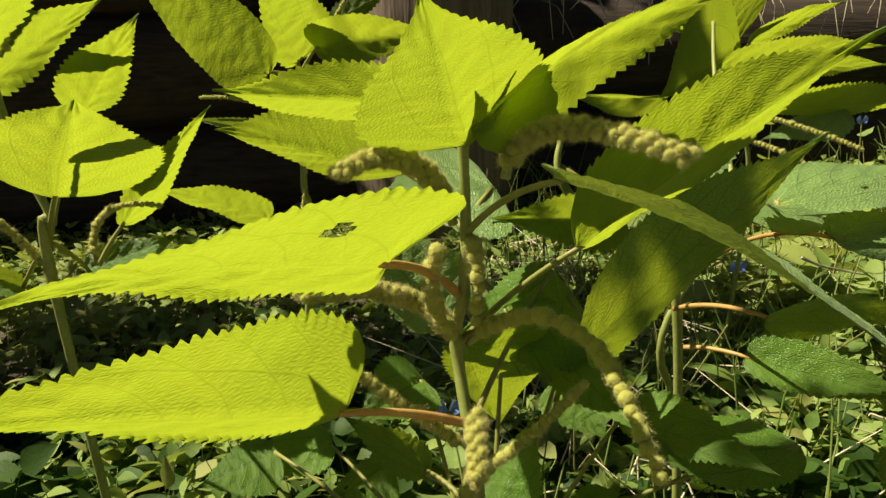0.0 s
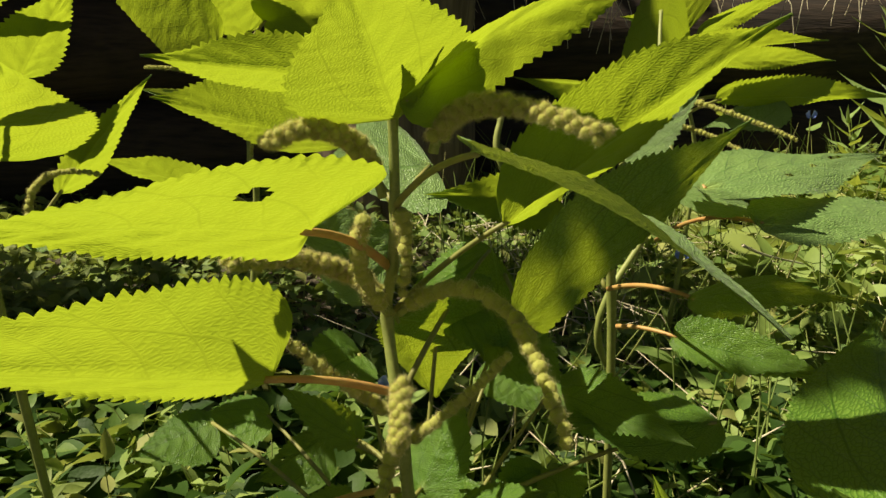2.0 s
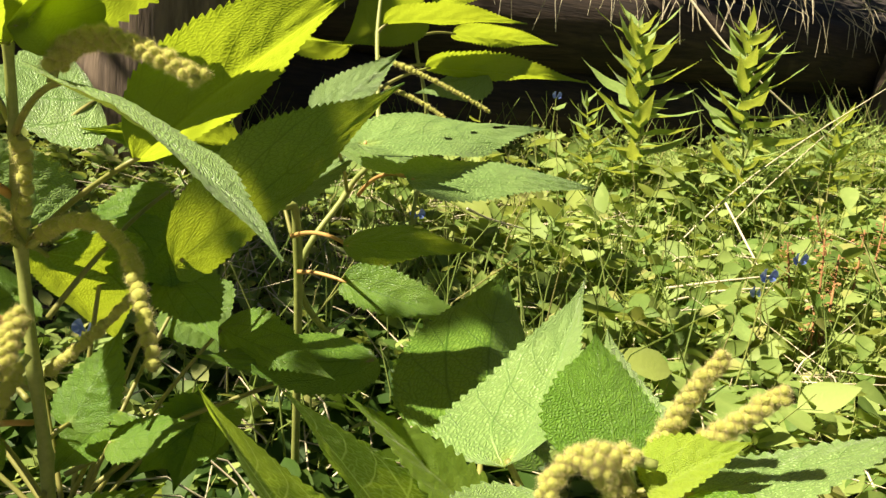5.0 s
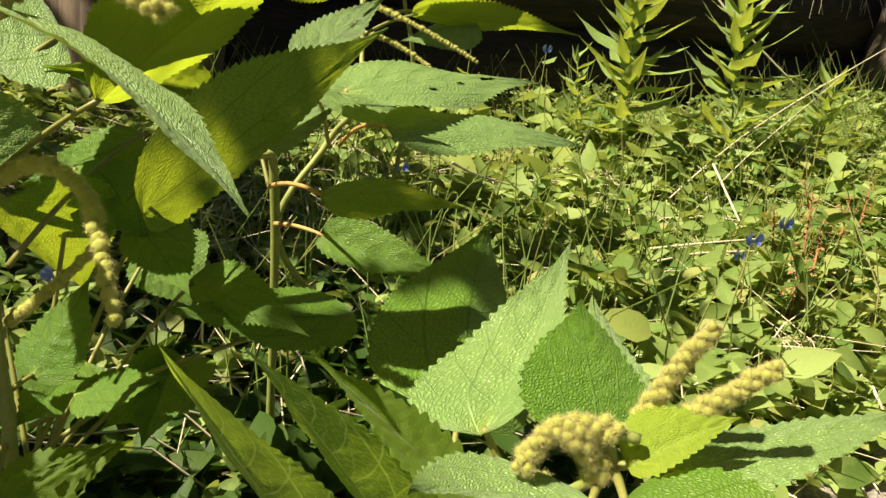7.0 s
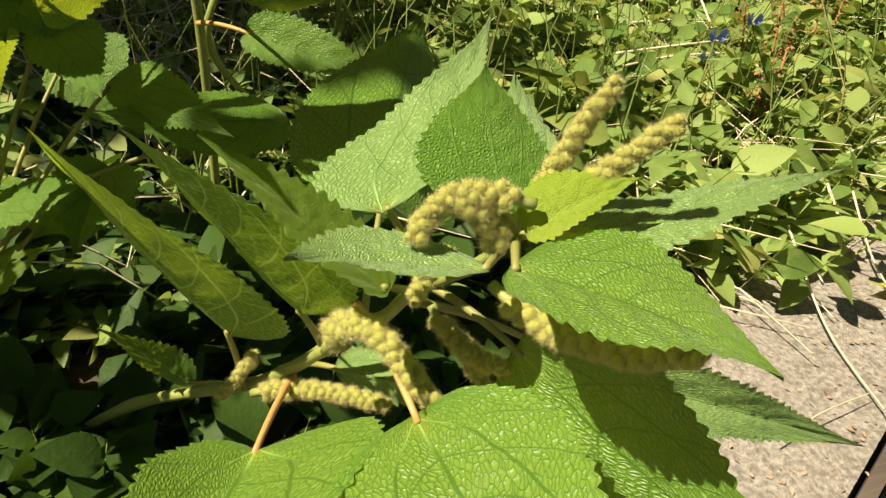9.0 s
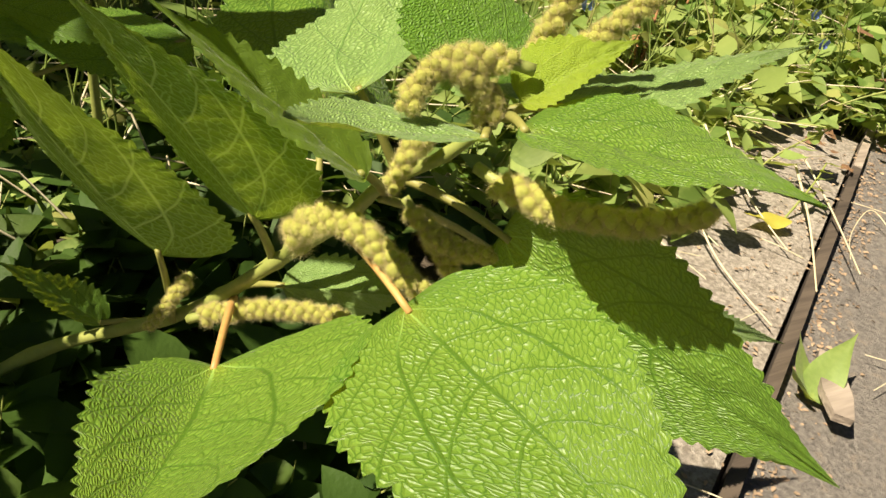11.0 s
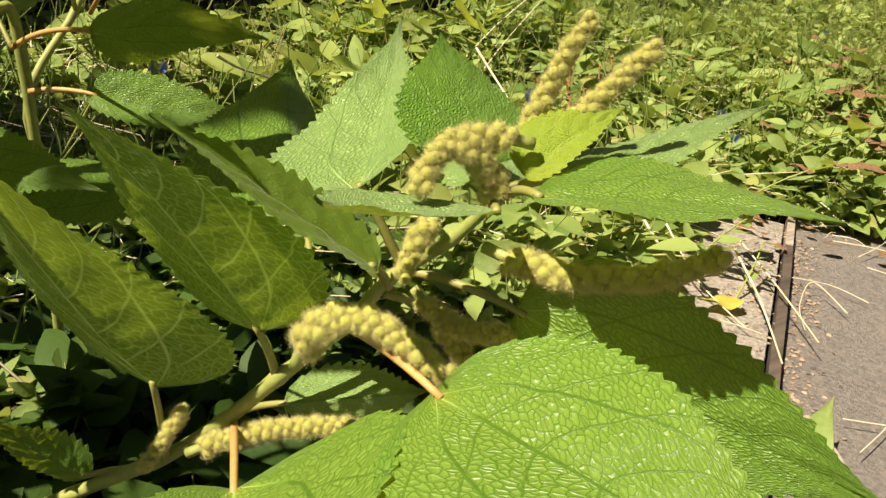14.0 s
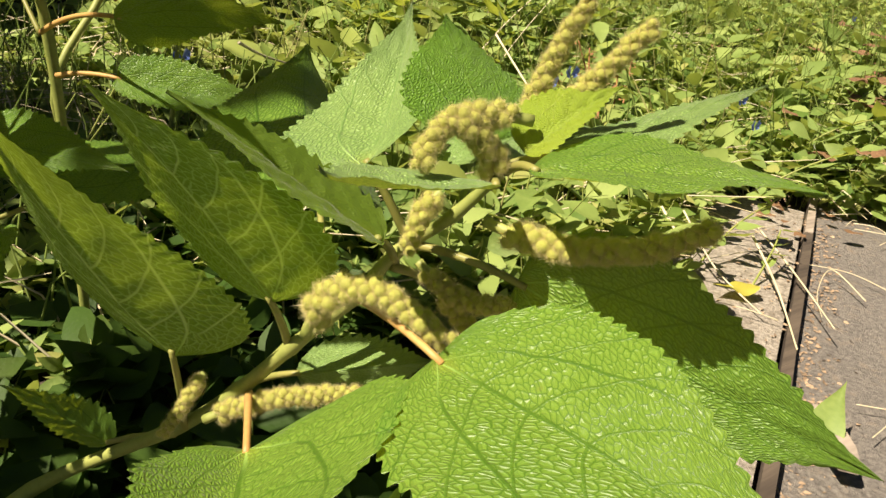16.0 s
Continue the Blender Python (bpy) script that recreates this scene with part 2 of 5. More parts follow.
MAT = {
    # leaf_glow: the same leaf with extra glow put in, for blades seen backlit
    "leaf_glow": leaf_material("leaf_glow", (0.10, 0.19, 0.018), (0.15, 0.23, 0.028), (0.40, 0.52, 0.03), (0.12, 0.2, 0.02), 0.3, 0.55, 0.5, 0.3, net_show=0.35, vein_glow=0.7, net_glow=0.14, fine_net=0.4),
    "leaf_top": leaf_material("leaf_top", (0.13, 0.265, 0.034), (0.18, 0.315, 0.045), (0.42, 0.54, 0.03), (0.045, 0.13, 0.012), 0.62, 0.36, 0.31, 0.85, net_tone=(0.036, 0.115, 0.010), net_show=0.88, sheen=0.08, fine_net=0.35),
    "leaf_pale": leaf_material("leaf_pale", (0.22, 0.36, 0.11), (0.27, 0.41, 0.125), (0.36, 0.46, 0.04), (0.11, 0.22, 0.05), 0.75, 0.26, 0.33, 0.75, net_tone=(0.085, 0.18, 0.035), net_show=0.75, sheen=0.1, fine_net=0.35),
    "leaf_under": leaf_material("leaf_under", (0.155, 0.28, 0.035), (0.18, 0.31, 0.04), (0.39, 0.55, 0.045), (0.60, 0.72, 0.30), -1.0, 0.5, 0.36, 1.0, 0.15, net_tone=(0.42, 0.58, 0.22), net_show=0.8, vein_glow=1.5, sheen=0.0, fine_net=0.2),
    "leaf_young": leaf_material("leaf_young", (0.27, 0.41, 0.04), (0.36, 0.48, 0.045), (0.56, 0.66, 0.03), (0.3, 0.36, 0.05), 0.6, 0.42, 0.4, 0.4, net_show=0.2),
    "leaf_fresh": leaf_material("leaf_fresh", (0.15, 0.33, 0.05), (0.20, 0.38, 0.055), (0.38, 0.62, 0.05), (0.10, 0.2, 0.02), 0.95, 0.48, 0.3, 0.75, net_tone=(0.05, 0.14, 0.012), net_show=0.85, sheen=0.05),
    "stem": plain_material("stem", (0.22, 0.27, 0.06), (0.34, 0.37, 0.10), 60.0, 0.55, 0.2, 0.0008, through_amount=0.12),
    "petiole_red": plain_material("petiole_red", (0.60, 0.30, 0.10), (0.62, 0.42, 0.14), 70.0, 0.5, 0.2, 0.0006, through_amount=0.25),
    "petiole": plain_material("petiole", (0.24, 0.26, 0.06), (0.33, 0.31, 0.09), 70.0, 0.5, 0.2, 0.0006, through_amount=0.2),
    "flower": plain_material("flower", (0.46, 0.50, 0.08), (0.62, 0.63, 0.17), 700.0, 0.8, 0.5, 0.0006, through_amount=0.3),
    "flower_hair": plain_material("flower_hair", (0.76, 0.67, 0.30), (0.86, 0.77, 0.44), 90.0, 0.8, 0.0, 0.0006, c=(0.74, 0.62, 0.30), through_amount=0.5),
    "herb": herb_material("herb", (0.08, 0.16, 0.028), (0.33, 0.43, 0.12), (0.40, 0.46, 0.06), (0.34, 0.36, 0.11)),
    "herb_far": herb_material("herb_far", (0.10, 0.19, 0.035), (0.36, 0.46, 0.14), (0.40, 0.46, 0.06), (0.30, 0.37, 0.09)),
    # the shade under the nettles and on the bank is put into this green
    "herb_shaded": herb_material("herb_shaded", (0.025, 0.06, 0.010), (0.062, 0.125, 0.022), (0.12, 0.2, 0.015), (0.07, 0.12, 0.022)),
    "grass": herb_material("grass", (0.12, 0.20, 0.035), (0.28, 0.37, 0.10), (0.4, 0.45, 0.06), (0.4, 0.38, 0.15)),
    "straw": plain_material("straw", (0.42, 0.34, 0.19), (0.6, 0.52, 0.34), 40.0, 0.7, 0.2, 0.001, island=0.3),
    "rust": plain_material("rust", (0.20, 0.09, 0.03), (0.36, 0.19, 0.07), 60.0, 0.8, 0.3, 0.001),
    "petal": plain_material("petal", (0.13, 0.22, 0.88), (0.26, 0.38, 0.95), 120.0, 0.5, 0.1, 0.0005, through_amount=0.15),
    "soil": plain_material("soil", (0.035, 0.026, 0.016), (0.10, 0.08, 0.05), 18.0, 0.95, 0.8, 0.012),
    # the soil again, its tones darkened to stand for shade on the bank
    "soil_shaded": plain_material("soil_shaded", (0.010, 0.008, 0.006), (0.04, 0.03, 0.02), 18.0, 0.95, 0.8, 0.012),
    "asphalt": plain_material("asphalt", (0.11, 0.10, 0.088), (0.26, 0.24, 0.205), 260.0, 0.9, 0.9, 0.003, c=(0.23, 0.20, 0.16)),
    "concrete": plain_material("concrete", (0.16, 0.14, 0.11), (0.44, 0.40, 0.33), 260.0, 0.9, 0.9, 0.002, c=(0.2, 0.175, 0.135)),
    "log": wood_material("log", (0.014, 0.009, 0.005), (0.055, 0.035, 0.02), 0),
    "post": wood_material("post", (0.09, 0.065, 0.045), (0.23, 0.17, 0.115), 2),
    "grey_wood": wood_material("grey_wood", (0.16, 0.13, 0.10), (0.40, 0.34, 0.27), 0),
    "board": wood_material("board", (0.035, 0.026, 0.018), (0.11, 0.085, 0.06), 0),
    "dry_leaf": plain_material("dry_leaf", (0.10, 0.052, 0.022), (0.21, 0.115, 0.05), 60.0, 0.8, 0.4, 0.001, c=(0.30, 0.17, 0.08)),
    "yellow_leaf": plain_material("yellow_leaf", (0.5, 0.42, 0.05), (0.4, 0.42, 0.08), 50.0, 0.6, 0.3, 0.001, through_amount=0.25),
}

# ---- building helpers ----
WORLD = {}


def thing(name, at, label, category, group="", kind=""):
    ob = new(name)
    ob.empty_display_size = 0.02
    ob.matrix_basis = Matrix.Translation(at)
    WORLD[ob] = Matrix.Translation(at)
    return tagged(ob, label, category, group, kind)


def adopt(ob, parent, at):
    """Hang ob under parent so that its own origin stands at the world place at."""
    WORLD[ob] = Matrix.Translation(at) if not isinstance(at, Matrix) else at
    if parent is not None:
        ob.parent = parent
        ob.matrix_basis = WORLD[parent].inverted() @ WORLD[ob]
    else:
        ob.matrix_basis = WORLD[ob]
    return ob


def mesh_from(name, verts, faces, material, uvs=None, smooth=True):
    me = bpy.data.meshes.new(name)
    me.from_pydata([tuple(v) for v in verts], [], faces)
    me.materials.append(MAT[material])
    if smooth:
        me.polygons.foreach_set("use_smooth", [True] * len(me.polygons))
    if uvs is not None:
        layer = me.uv_layers.new(name="UVMap")
        idx = np.empty(len(me.loops), dtype=np.int32)
        me.loops.foreach_get("vertex_index", idx)
        layer.data.foreach_set("uv", np.asarray(uvs, dtype=np.float32)[idx].ravel())
    me.update()
    return me


def part(name, verts, faces, material, parent, at=(0, 0, 0), label="", uvs=None, smooth=True):
    """One mesh object, given in world places, under a thing or a part; its origin stands at the place at."""
    o = Vector(at)
    ob = new(name, mesh_from(name, [Vector(v) - o for v in verts], faces, material, uvs, smooth))
    adopt(ob, parent, at)
    return tagged(ob, label) if label else ob


def bezier(a, b, c, n):
    a, b, c = Vector(a), Vector(b), Vector(c)
    return [a * (1 - u) ** 2 + b * 2 * u * (1 - u) + c * u * u for u in [i / (n - 1) for i in range(n)]]


def tube(points, radii, sides=8):
    verts, faces = [], []
    n = len(points)
    side = None
    for i, p in enumerate(points):
        d = (points[min(i + 1, n - 1)] - points[max(i - 1, 0)]).normalized()
        if side is None:
            side = d.orthogonal().normalized()
        side = (side - d * side.dot(d)).normalized()
        up = d.cross(side)
        r = radii[i] if not isinstance(radii, float) else radii
        for j in range(sides):
            w = 2 * math.pi * j / sides
            verts.append(p + (side * math.cos(w) + up * math.sin(w)) * r)
    for i in range(n - 1):
        for j in range(sides):
            q = (j + 1) % sides
            faces.append((i * sides + j, i * sides + q, (i + 1) * sides + q, (i + 1) * sides + j))
    faces.append(tuple(range(sides))[::-1])
    faces.append(tuple((n - 1) * sides + j for j in range(sides)))
    return verts, faces


def stalk(name, parent, points, r0, r1, material, label="", sides=8, knots=0.0):
    """A tapered, slightly uneven stem through the given points."""
    pts = [Vector(p) for p in points]
    line = []
    for i in range(len(pts) - 1):
        p0, p1, p2, p3 = pts[max(i - 1, 0)], pts[i], pts[i + 1], pts[min(i + 2, len(pts) - 1)]
        for j in range(8):
            u = j / 8
            line.append(0.5 * ((2 * p1) + (p2 - p0) * u + (2 * p0 - 5 * p1 + 4 * p2 - p3) * u * u + (3 * p1 - p0 - 3 * p2 + p3) * u ** 3))
    line.append(pts[-1])
    n = len(line)
    radii = []
    for i in range(n):
        u = i / (n - 1)
        swell = knots * math.exp(-((i % 8) if (i % 8) < 5 else 8 - (i % 8)) ** 2 / 0.8)
        radii.append((r0 + (r1 - r0) * u) * (1 + swell + 0.05 * noise.noise(line[i] * 90)))
    v, f = tube(line, radii, sides)
    return part(name, v, f, material, parent, points[0], label)


OVATE = ((0.0, 0.0), (0.012, 0.28), (0.03, 0.46), (0.08, 0.72), (0.15, 0.9), (0.25, 1.0), (0.33, 0.99), (0.45, 0.9), (0.6, 0.68), (0.72, 0.45), (0.82, 0.25), (0.9, 0.11), (0.96, 0.045), (1.0, 0.0))


def half_width(s):
    """Half the width of a nettle leaf along its midrib: broad rounded base, long drawn-out tip."""
    for (s0, w0), (s1, w1) in zip(OVATE, OVATE[1:]):
        if s <= s1:
            return w0 + (w1 - w0) * (s - s0) / (s1 - s0)
    return 0.0


def blade(base, tip, lvec, rvec, bend=0.0, teeth=0, fine=True, quilt=0.0006, curl=0.0, wave=0.02, seed=0, holes=(), tooth=0.0, way=None, early=1.0):
    """A toothed ovate leaf in world places. lvec, rvec: from the axis to either margin where it is widest; bend: how far
    the middle rises off the straight line, in leaf lengths, or way: the point towards which the midrib arches;
    curl: how the margins turn; holes: (along, across, size); early: under 1 where it is widest close to its base."""
    base, tip, lvec, rvec = Vector(base), Vector(tip), Vector(lvec), Vector(rvec)
    axis = tip - base
    length = axis.length
    teeth = teeth or max(14, min(32, int(length / 0.0042)))
    tooth = tooth or 0.72 * length / teeth
    nrm = axis.cross(rvec - lvec).normalized()
    ctrl = Vector(way) if way else (base + tip) / 2 + nrm * bend * length * 2
    rows, cols = (teeth * 5, 16 if holes else 8) if fine else (teeth * 2, 3)
    rng = random.Random(seed)
    ph = rng.random() * 9
    verts, uvs = [], []
    span = 2 * cols + 1
    for i in range(rows + 1):
        s = i / rows
        a = base * (1 - s) ** 2 + ctrl * 2 * s * (1 - s) + tip * s * s
        w = half_width(s ** early)
        for j in range(span):
            v = j / cols - 1
            c = abs(v)
            side = lvec if v < 0 else rvec
            saw = (s * teeth * (1 + 0.12 * s) + (0.4 if v < 0 else 0.0)) % 1.0
            jag = (saw / 0.68) ** 0.75 if saw < 0.68 else (1 - saw) / 0.32
            jag *= 0.75 + 0.4 * noise.noise(Vector((s * teeth * 0.5, 3.0 if v < 0 else 7.0, ph)))
            e = max(0.0, (c - 0.82) / 0.18)
            keep = min(1.0, max(0.0, (s - 0.03) / 0.08)) * min(1.0, max(0.0, (0.93 - s) / 0.2))
            reach = w * c + tooth / max(side.length, 1e-4) * (jag - 0.4) * e * keep * (0.5 + 0.5 * w)
            p = a + side * reach + axis * (-0.05 * w * c * c * (1 - s) + 0.008 * jag * e * keep)
            lift = -curl * length * (w * c) ** 2
            lift += wave * length * w * c * c * math.sin(s * 9 + ph + (1.7 if v < 0 else 0))
            lift += 0.012 * length * c * noise.noise(Vector((s * 5, v * 2, ph + 4)))
            if quilt:
                pp = (s - 0.27 * c ** 1.3) * 6.3
                lift += quilt * (abs(math.sin(math.pi * pp)) - 0.5) * min(1, c * 6) * (1.15 - c) * 1.4
                lift += quilt * 0.7 * noise.noise(Vector((s * 30, v * 14, ph))) * min(1, w * 2)
                lift -= quilt * 1.2 * math.exp(-(c / 0.08) ** 2)
            verts.append(p + nrm * lift)
            uvs.append((s, v * 0.5 + 0.5))
    faces = []
    for i in range(rows):
        for j in range(span - 1):
            s, v = (i + 0.5) / rows, (j + 0.5) / cols - 1
            if any(((s - hs) / hr) ** 2 + ((v - hv) / (hr * 3.2)) ** 2 < 1 + 0.5 * noise.noise(Vector((s * 40, v * 20, hs))) for hs, hv, hr in holes):
                continue
            k = i * span + j
            faces.append((k, k + 1, k + span + 1, k + span))
    return verts, faces, uvs


def leaf(parent, material, base, tip, lvec, rvec, bend=0.03, stalk_from=None, stalk_mat="petiole", label="", stalk_r=0.0012, **more):
    """A leaf blade as a part, with its petiole as a sub-part."""
    seed = int(abs(base[0] * 7919 + base[1] * 104729 + tip[0] * 1299709) * 1000) % 99991
    v, f, uv = blade(base, tip, lvec, rvec, bend, seed=seed, **more)
    ob = part("leaf", v, f, material, parent, base, label, uv)
    if stalk_from is not None:
        a, b = Vector(stalk_from), Vector(base)
        inner = b + (Vector(tip) - b) * 0.03
        m = (a + b) / 2 + Vector((0, 0, 0.1 * (b - a).length))
        tv, tf = tube(bezier(a, m, inner, 9), [stalk_r * (1.25 - 0.4 * i / 8) for i in range(9)], 7)
        part("petiole", tv, tf, stalk_mat, ob, a)
    return ob


def fuzzy_ball(seed, r=1.0, hairs=900, reach=1.1):
    """A round cluster of tiny flowers, bristling with fine styles."""
    bm = bmesh.new()
    bmesh.ops.create_icosphere(bm, subdivisions=3, radius=r)
    for v in bm.verts:
        v.co *= 0.94 + 0.12 * noise.noise(v.co * 2.6 + Vector((seed, 0, 0))) + 0.10 * noise.noise(v.co * 7.5 + Vector((0, seed, 0)))
    verts = [v.co.copy() for v in bm.verts]
    faces = [tuple(v.index for v in f.verts) for f in bm.faces]
    bm.free()
    solid = len(faces)
    rng = random.Random(seed)
    for i in range(hairs):
        d = Vector((rng.gauss(0, 1), rng.gauss(0, 1), rng.gauss(0, 1))).normalized()
        t = d.orthogonal().normalized()
        t.rotate(Matrix.Rotation(rng.random() * 6, 3, d))
        k, h = len(verts), r * (1 + reach * (rng.uniform(0.15, 0.42) if i % 5 else rng.uniform(0.45, 0.95)))
        lean = Vector((rng.gauss(0, 0.22), rng.gauss(0, 0.22), rng.gauss(0, 0.22))) * r
        verts += [d * r * 0.88 + t * 0.016 * r, d * r * 0.88 - t * 0.016 * r, d * h + lean]
        faces.append((k, k + 1, k + 2))
    me = mesh_from("flower_head", verts, faces, "flower")
    me.materials.append(MAT["flower_hair"])
    me.polygons.foreach_set("material_index", [0 if i < solid else 1 for i in range(len(faces))])
    return me


BALLS = [fuzzy_ball(s) for s in range(5)]
BEADS = [fuzzy_ball(s, 1.0, 620, 0.6) for s in range(5, 10)]


def spike(parent, a, b, c, r0, r1, label="", start=0.12, beads=True, seed=0):
    """A flower spike: a thin axis with round flower clusters set closely along it, one by one or crowded all round."""
    line = bezier(a, b, c, 25)
    tv, tf = tube(line, [r0 * 0.4 * (1 - 0.6 * i / 24) for i in range(25)], 6)
    ob = part("flower_spike", tv, tf, "stem", parent, a, label)
    rng = random.Random(seed)
    total = sum((line[i + 1] - line[i]).length for i in range(24))
    d = start * total
    turn = rng.random() * 6
    while d < total:
        u = d / total
        thick = (r0 + (r1 - r0) * u) * rng.uniform(0.88, 1.1)
        r = thick * (0.8 if beads else 0.5) * rng.uniform(0.85, 1.12)
        i = min(23, int(u * 24))
        p = line[i].lerp(line[i + 1], u * 24 - i)
        way = (line[i + 1] - line[i]).normalized()
        turn += 2.4
        off = way.orthogonal().normalized()
        off.rotate(Matrix.Rotation(turn, 3, way))
        kid = new("flower_head", (BEADS if beads else BALLS)[rng.randrange(5)])
        m = Matrix.LocRotScale(p + off * (r * 0.15 if beads else thick * 0.52), Euler((rng.random() * 6, rng.random() * 6, rng.random() * 6)), Vector((r, r, r)))
        adopt(kid, ob, m)
        d += r * (1.5 if beads else 0.46)
    return ob


# ---- the ground, the path and the log wall ----
ALONG = Vector((0.878, 0.478, 0.0))        # the way of the path's edge
ACROSS = Vector((-0.478, 0.878, 0.0))      # from the path into the bed
EDGE = Vector((0.65, 0.285, 0.0))         # a point of the edging board


def height(x, y):
    d = max(0.0, math.hypot(x, y) - 1.4)
    return 0.075 * min(d, 6.0) + 0.004 * noise.noise(Vector((x * 3, y * 3, 0)))


def strip(a0, a1, c0, c1, na, nc, lift, rough, seed):
    """A patch beside the path's edge, in metres along and across it, with an uneven surface."""
    verts, faces = [], []
    for i in range(na + 1):
        for j in range(nc + 1):
            p = EDGE + ALONG * (a0 + (a1 - a0) * i / na) + ACROSS * (c0 + (c1 - c0) * j / nc)
            z = height(p.x, p.y) + lift + rough * noise.noise(Vector((p.x * 14, p.y * 14, seed)))
            verts.append((p.x, p.y, z))
    for i in range(na):
        for j in range(nc):
            k = i * (nc + 1) + j
            faces.append((k, k + nc + 1, k + nc + 2, k + 1))
    return verts, faces


def block(verts, faces, na, nc, depth):
    """Close a strip into a solid slab of the given depth."""
    n = len(verts)
    verts = verts + [(x, y, z - depth) for x, y, z in verts]
    faces = faces + [tuple(n + k for k in f[::-1]) for f in faces]
    rim = [i * (nc + 1) for i in range(na + 1)] + [na * (nc + 1) + j for j in range(1, nc + 1)]
    rim += [i * (nc + 1) + nc for i in range(na - 1, -1, -1)] + [j for j in range(nc - 1, 0, -1)]
    for i, k in enumerate(rim):
        q = rim[(i + 1) % len(rim)]
        faces.append((k, q, q + n, k + n)[::-1])
    return verts, faces


def build_ground():
    verts, faces = [], []
    ticks = [-30, -16, -9, -5, -3] + [-2 + 0.2 * i for i in range(31)] + [5, 7, 10, 16, 30]
    for x in ticks:
        for y in ticks:
            verts.append((x, y, height(x, y) - 0.014))
    n = len(ticks)
    for i in range(n - 1):
        for j in range(n - 1):
            k = i * n + j
            faces.append((k, k + n, k + n + 1, k + 1))
    tagged(new("ground", mesh_from("ground", verts, faces, "soil")), "dark garden soil under weeds and litter", "ground", kind="structure")
    v, f = strip(-1.6, 0.62, -1.8, -0.011, 60, 50, -0.006, 0.003, 3)
    tagged(new("path", mesh_from("path", v, f, "asphalt")), "worn grey asphalt path with fine grit", "path", kind="structure")
    v, f = strip(-0.7, 0.42, 0.004, 0.19, 60, 14, 0.004, 0.003, 8)
    v, f = block(v, f, 60, 14, 0.07)
    tagged(new("kerb", mesh_from("kerb", v, f, "concrete", smooth=False)), "rough pale concrete edging slab, gritty and stained", "kerb", kind="structure")
    for a0, a1, wood, words in ((-0.70, 0.33, "board", "thin dark weathered timber edging board along the path"), (0.335, 0.95, "grey_wood", "thin grey bleached timber edging board along the path")):
        v, f = strip(a0, a1, -0.009, 0.0, 50, 3, 0.007, 0.003, 5)
        v, f = block(v, f, 50, 3, 0.06)
        ob = new("edging_board", mesh_from("edging_board", v, f, wood, smooth=False))
        tagged(ob, words, "edging", "edging boards")


build_ground()


def build_wall():
    """Horizontal logs behind round posts, holding up the bank."""
    wall = thing("log_wall", (0, 1.78, 0), "low wall of dark weathered horizontal logs", "wall", kind="structure")

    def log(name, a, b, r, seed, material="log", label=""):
        a, b = Vector(a), Vector(b)
        n = 26
        pts = [a.lerp(b, i / n) + Vector((0, 0.012 * noise.noise(Vector((i * 0.3, seed, 1))), 0.012 * noise.noise(Vector((i * 0.3, seed, 5))))) for i in range(n + 1)]
        v, f = tube(pts, [r * (1 + 0.06 * noise.noise(Vector((i * 0.25, seed, 9)))) for i in range(n + 1)], 18)
        v = [p + (p - pts[i // 18]).normalized() * 0.006 * noise.noise(Vector((p.x * 3, p.y * 30, p.z * 30 + seed))) for i, p in enumerate(v)]
        return part(name, v, f, material, wall, a, label)

    def y_at(x):
        return 1.76 + 0.14 * x

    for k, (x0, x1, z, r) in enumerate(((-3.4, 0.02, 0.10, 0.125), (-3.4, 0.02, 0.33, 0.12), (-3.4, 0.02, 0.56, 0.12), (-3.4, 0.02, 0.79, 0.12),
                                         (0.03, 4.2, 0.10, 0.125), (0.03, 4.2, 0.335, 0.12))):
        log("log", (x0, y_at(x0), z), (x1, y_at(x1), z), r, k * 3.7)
    for x, w, h, d in ((0.02, 0.155, 0.95, 0.19), (2.12, 0.085, 0.9, 0.19), (3.3, 0.09, 0.8, 0.18)):
        log("post", (x, y_at(x) - d, -0.1), (x + 0.02, y_at(x) - d + 0.01, h), w, x * 9, "post", "round upright post, grey-brown and cracked")
    v, f = [], []
    for i in range(31):
        x = -3.4 + 7.6 * i / 30
        top = 0.9 if x < 0 else 0.46
        for y, z in ((y_at(x) + 0.05, top - 0.1), (y_at(x) + 0.12, top), (y_at(x) + 1.2, top + 0.25), (y_at(x) + 6, top + 1.5)):
            v.append((x, y, z + 0.03 * noise.noise(Vector((x * 4, y * 4, 0)))))
    for i in range(30):
        for j in range(3):
            k = i * 4 + j
            f.append((k, k + 4, k + 5, k + 1))
    tagged(new("bank", mesh_from("bank", v, f, "soil_shaded")), "earth bank behind the log wall, coloured dark for the shade there", "bank", kind="structure")


build_wall()

# ---- the flowering nettle in the middle ----
nettle = thing("nettle_plant", (0.06, 0.4, 0.0), "tall green nettle with toothed leaves and fuzzy yellowish flower spikes", "plant", "nettles")
stalk("stem", nettle, [(0.06, 0.4, -0.01), (0.0595, 0.3551, 0.1043), (0.0587, 0.3534, 0.1422), (0.0559, 0.3535, 0.1843), (0.05, 0.369, 0.234), (0.0534, 0.3513, 0.2631), (0.055, 0.347, 0.288), (0.055, 0.345, 0.322), (0.056, 0.34, 0.332)], 0.0034, 0.0016, "stem", knots=0.25)
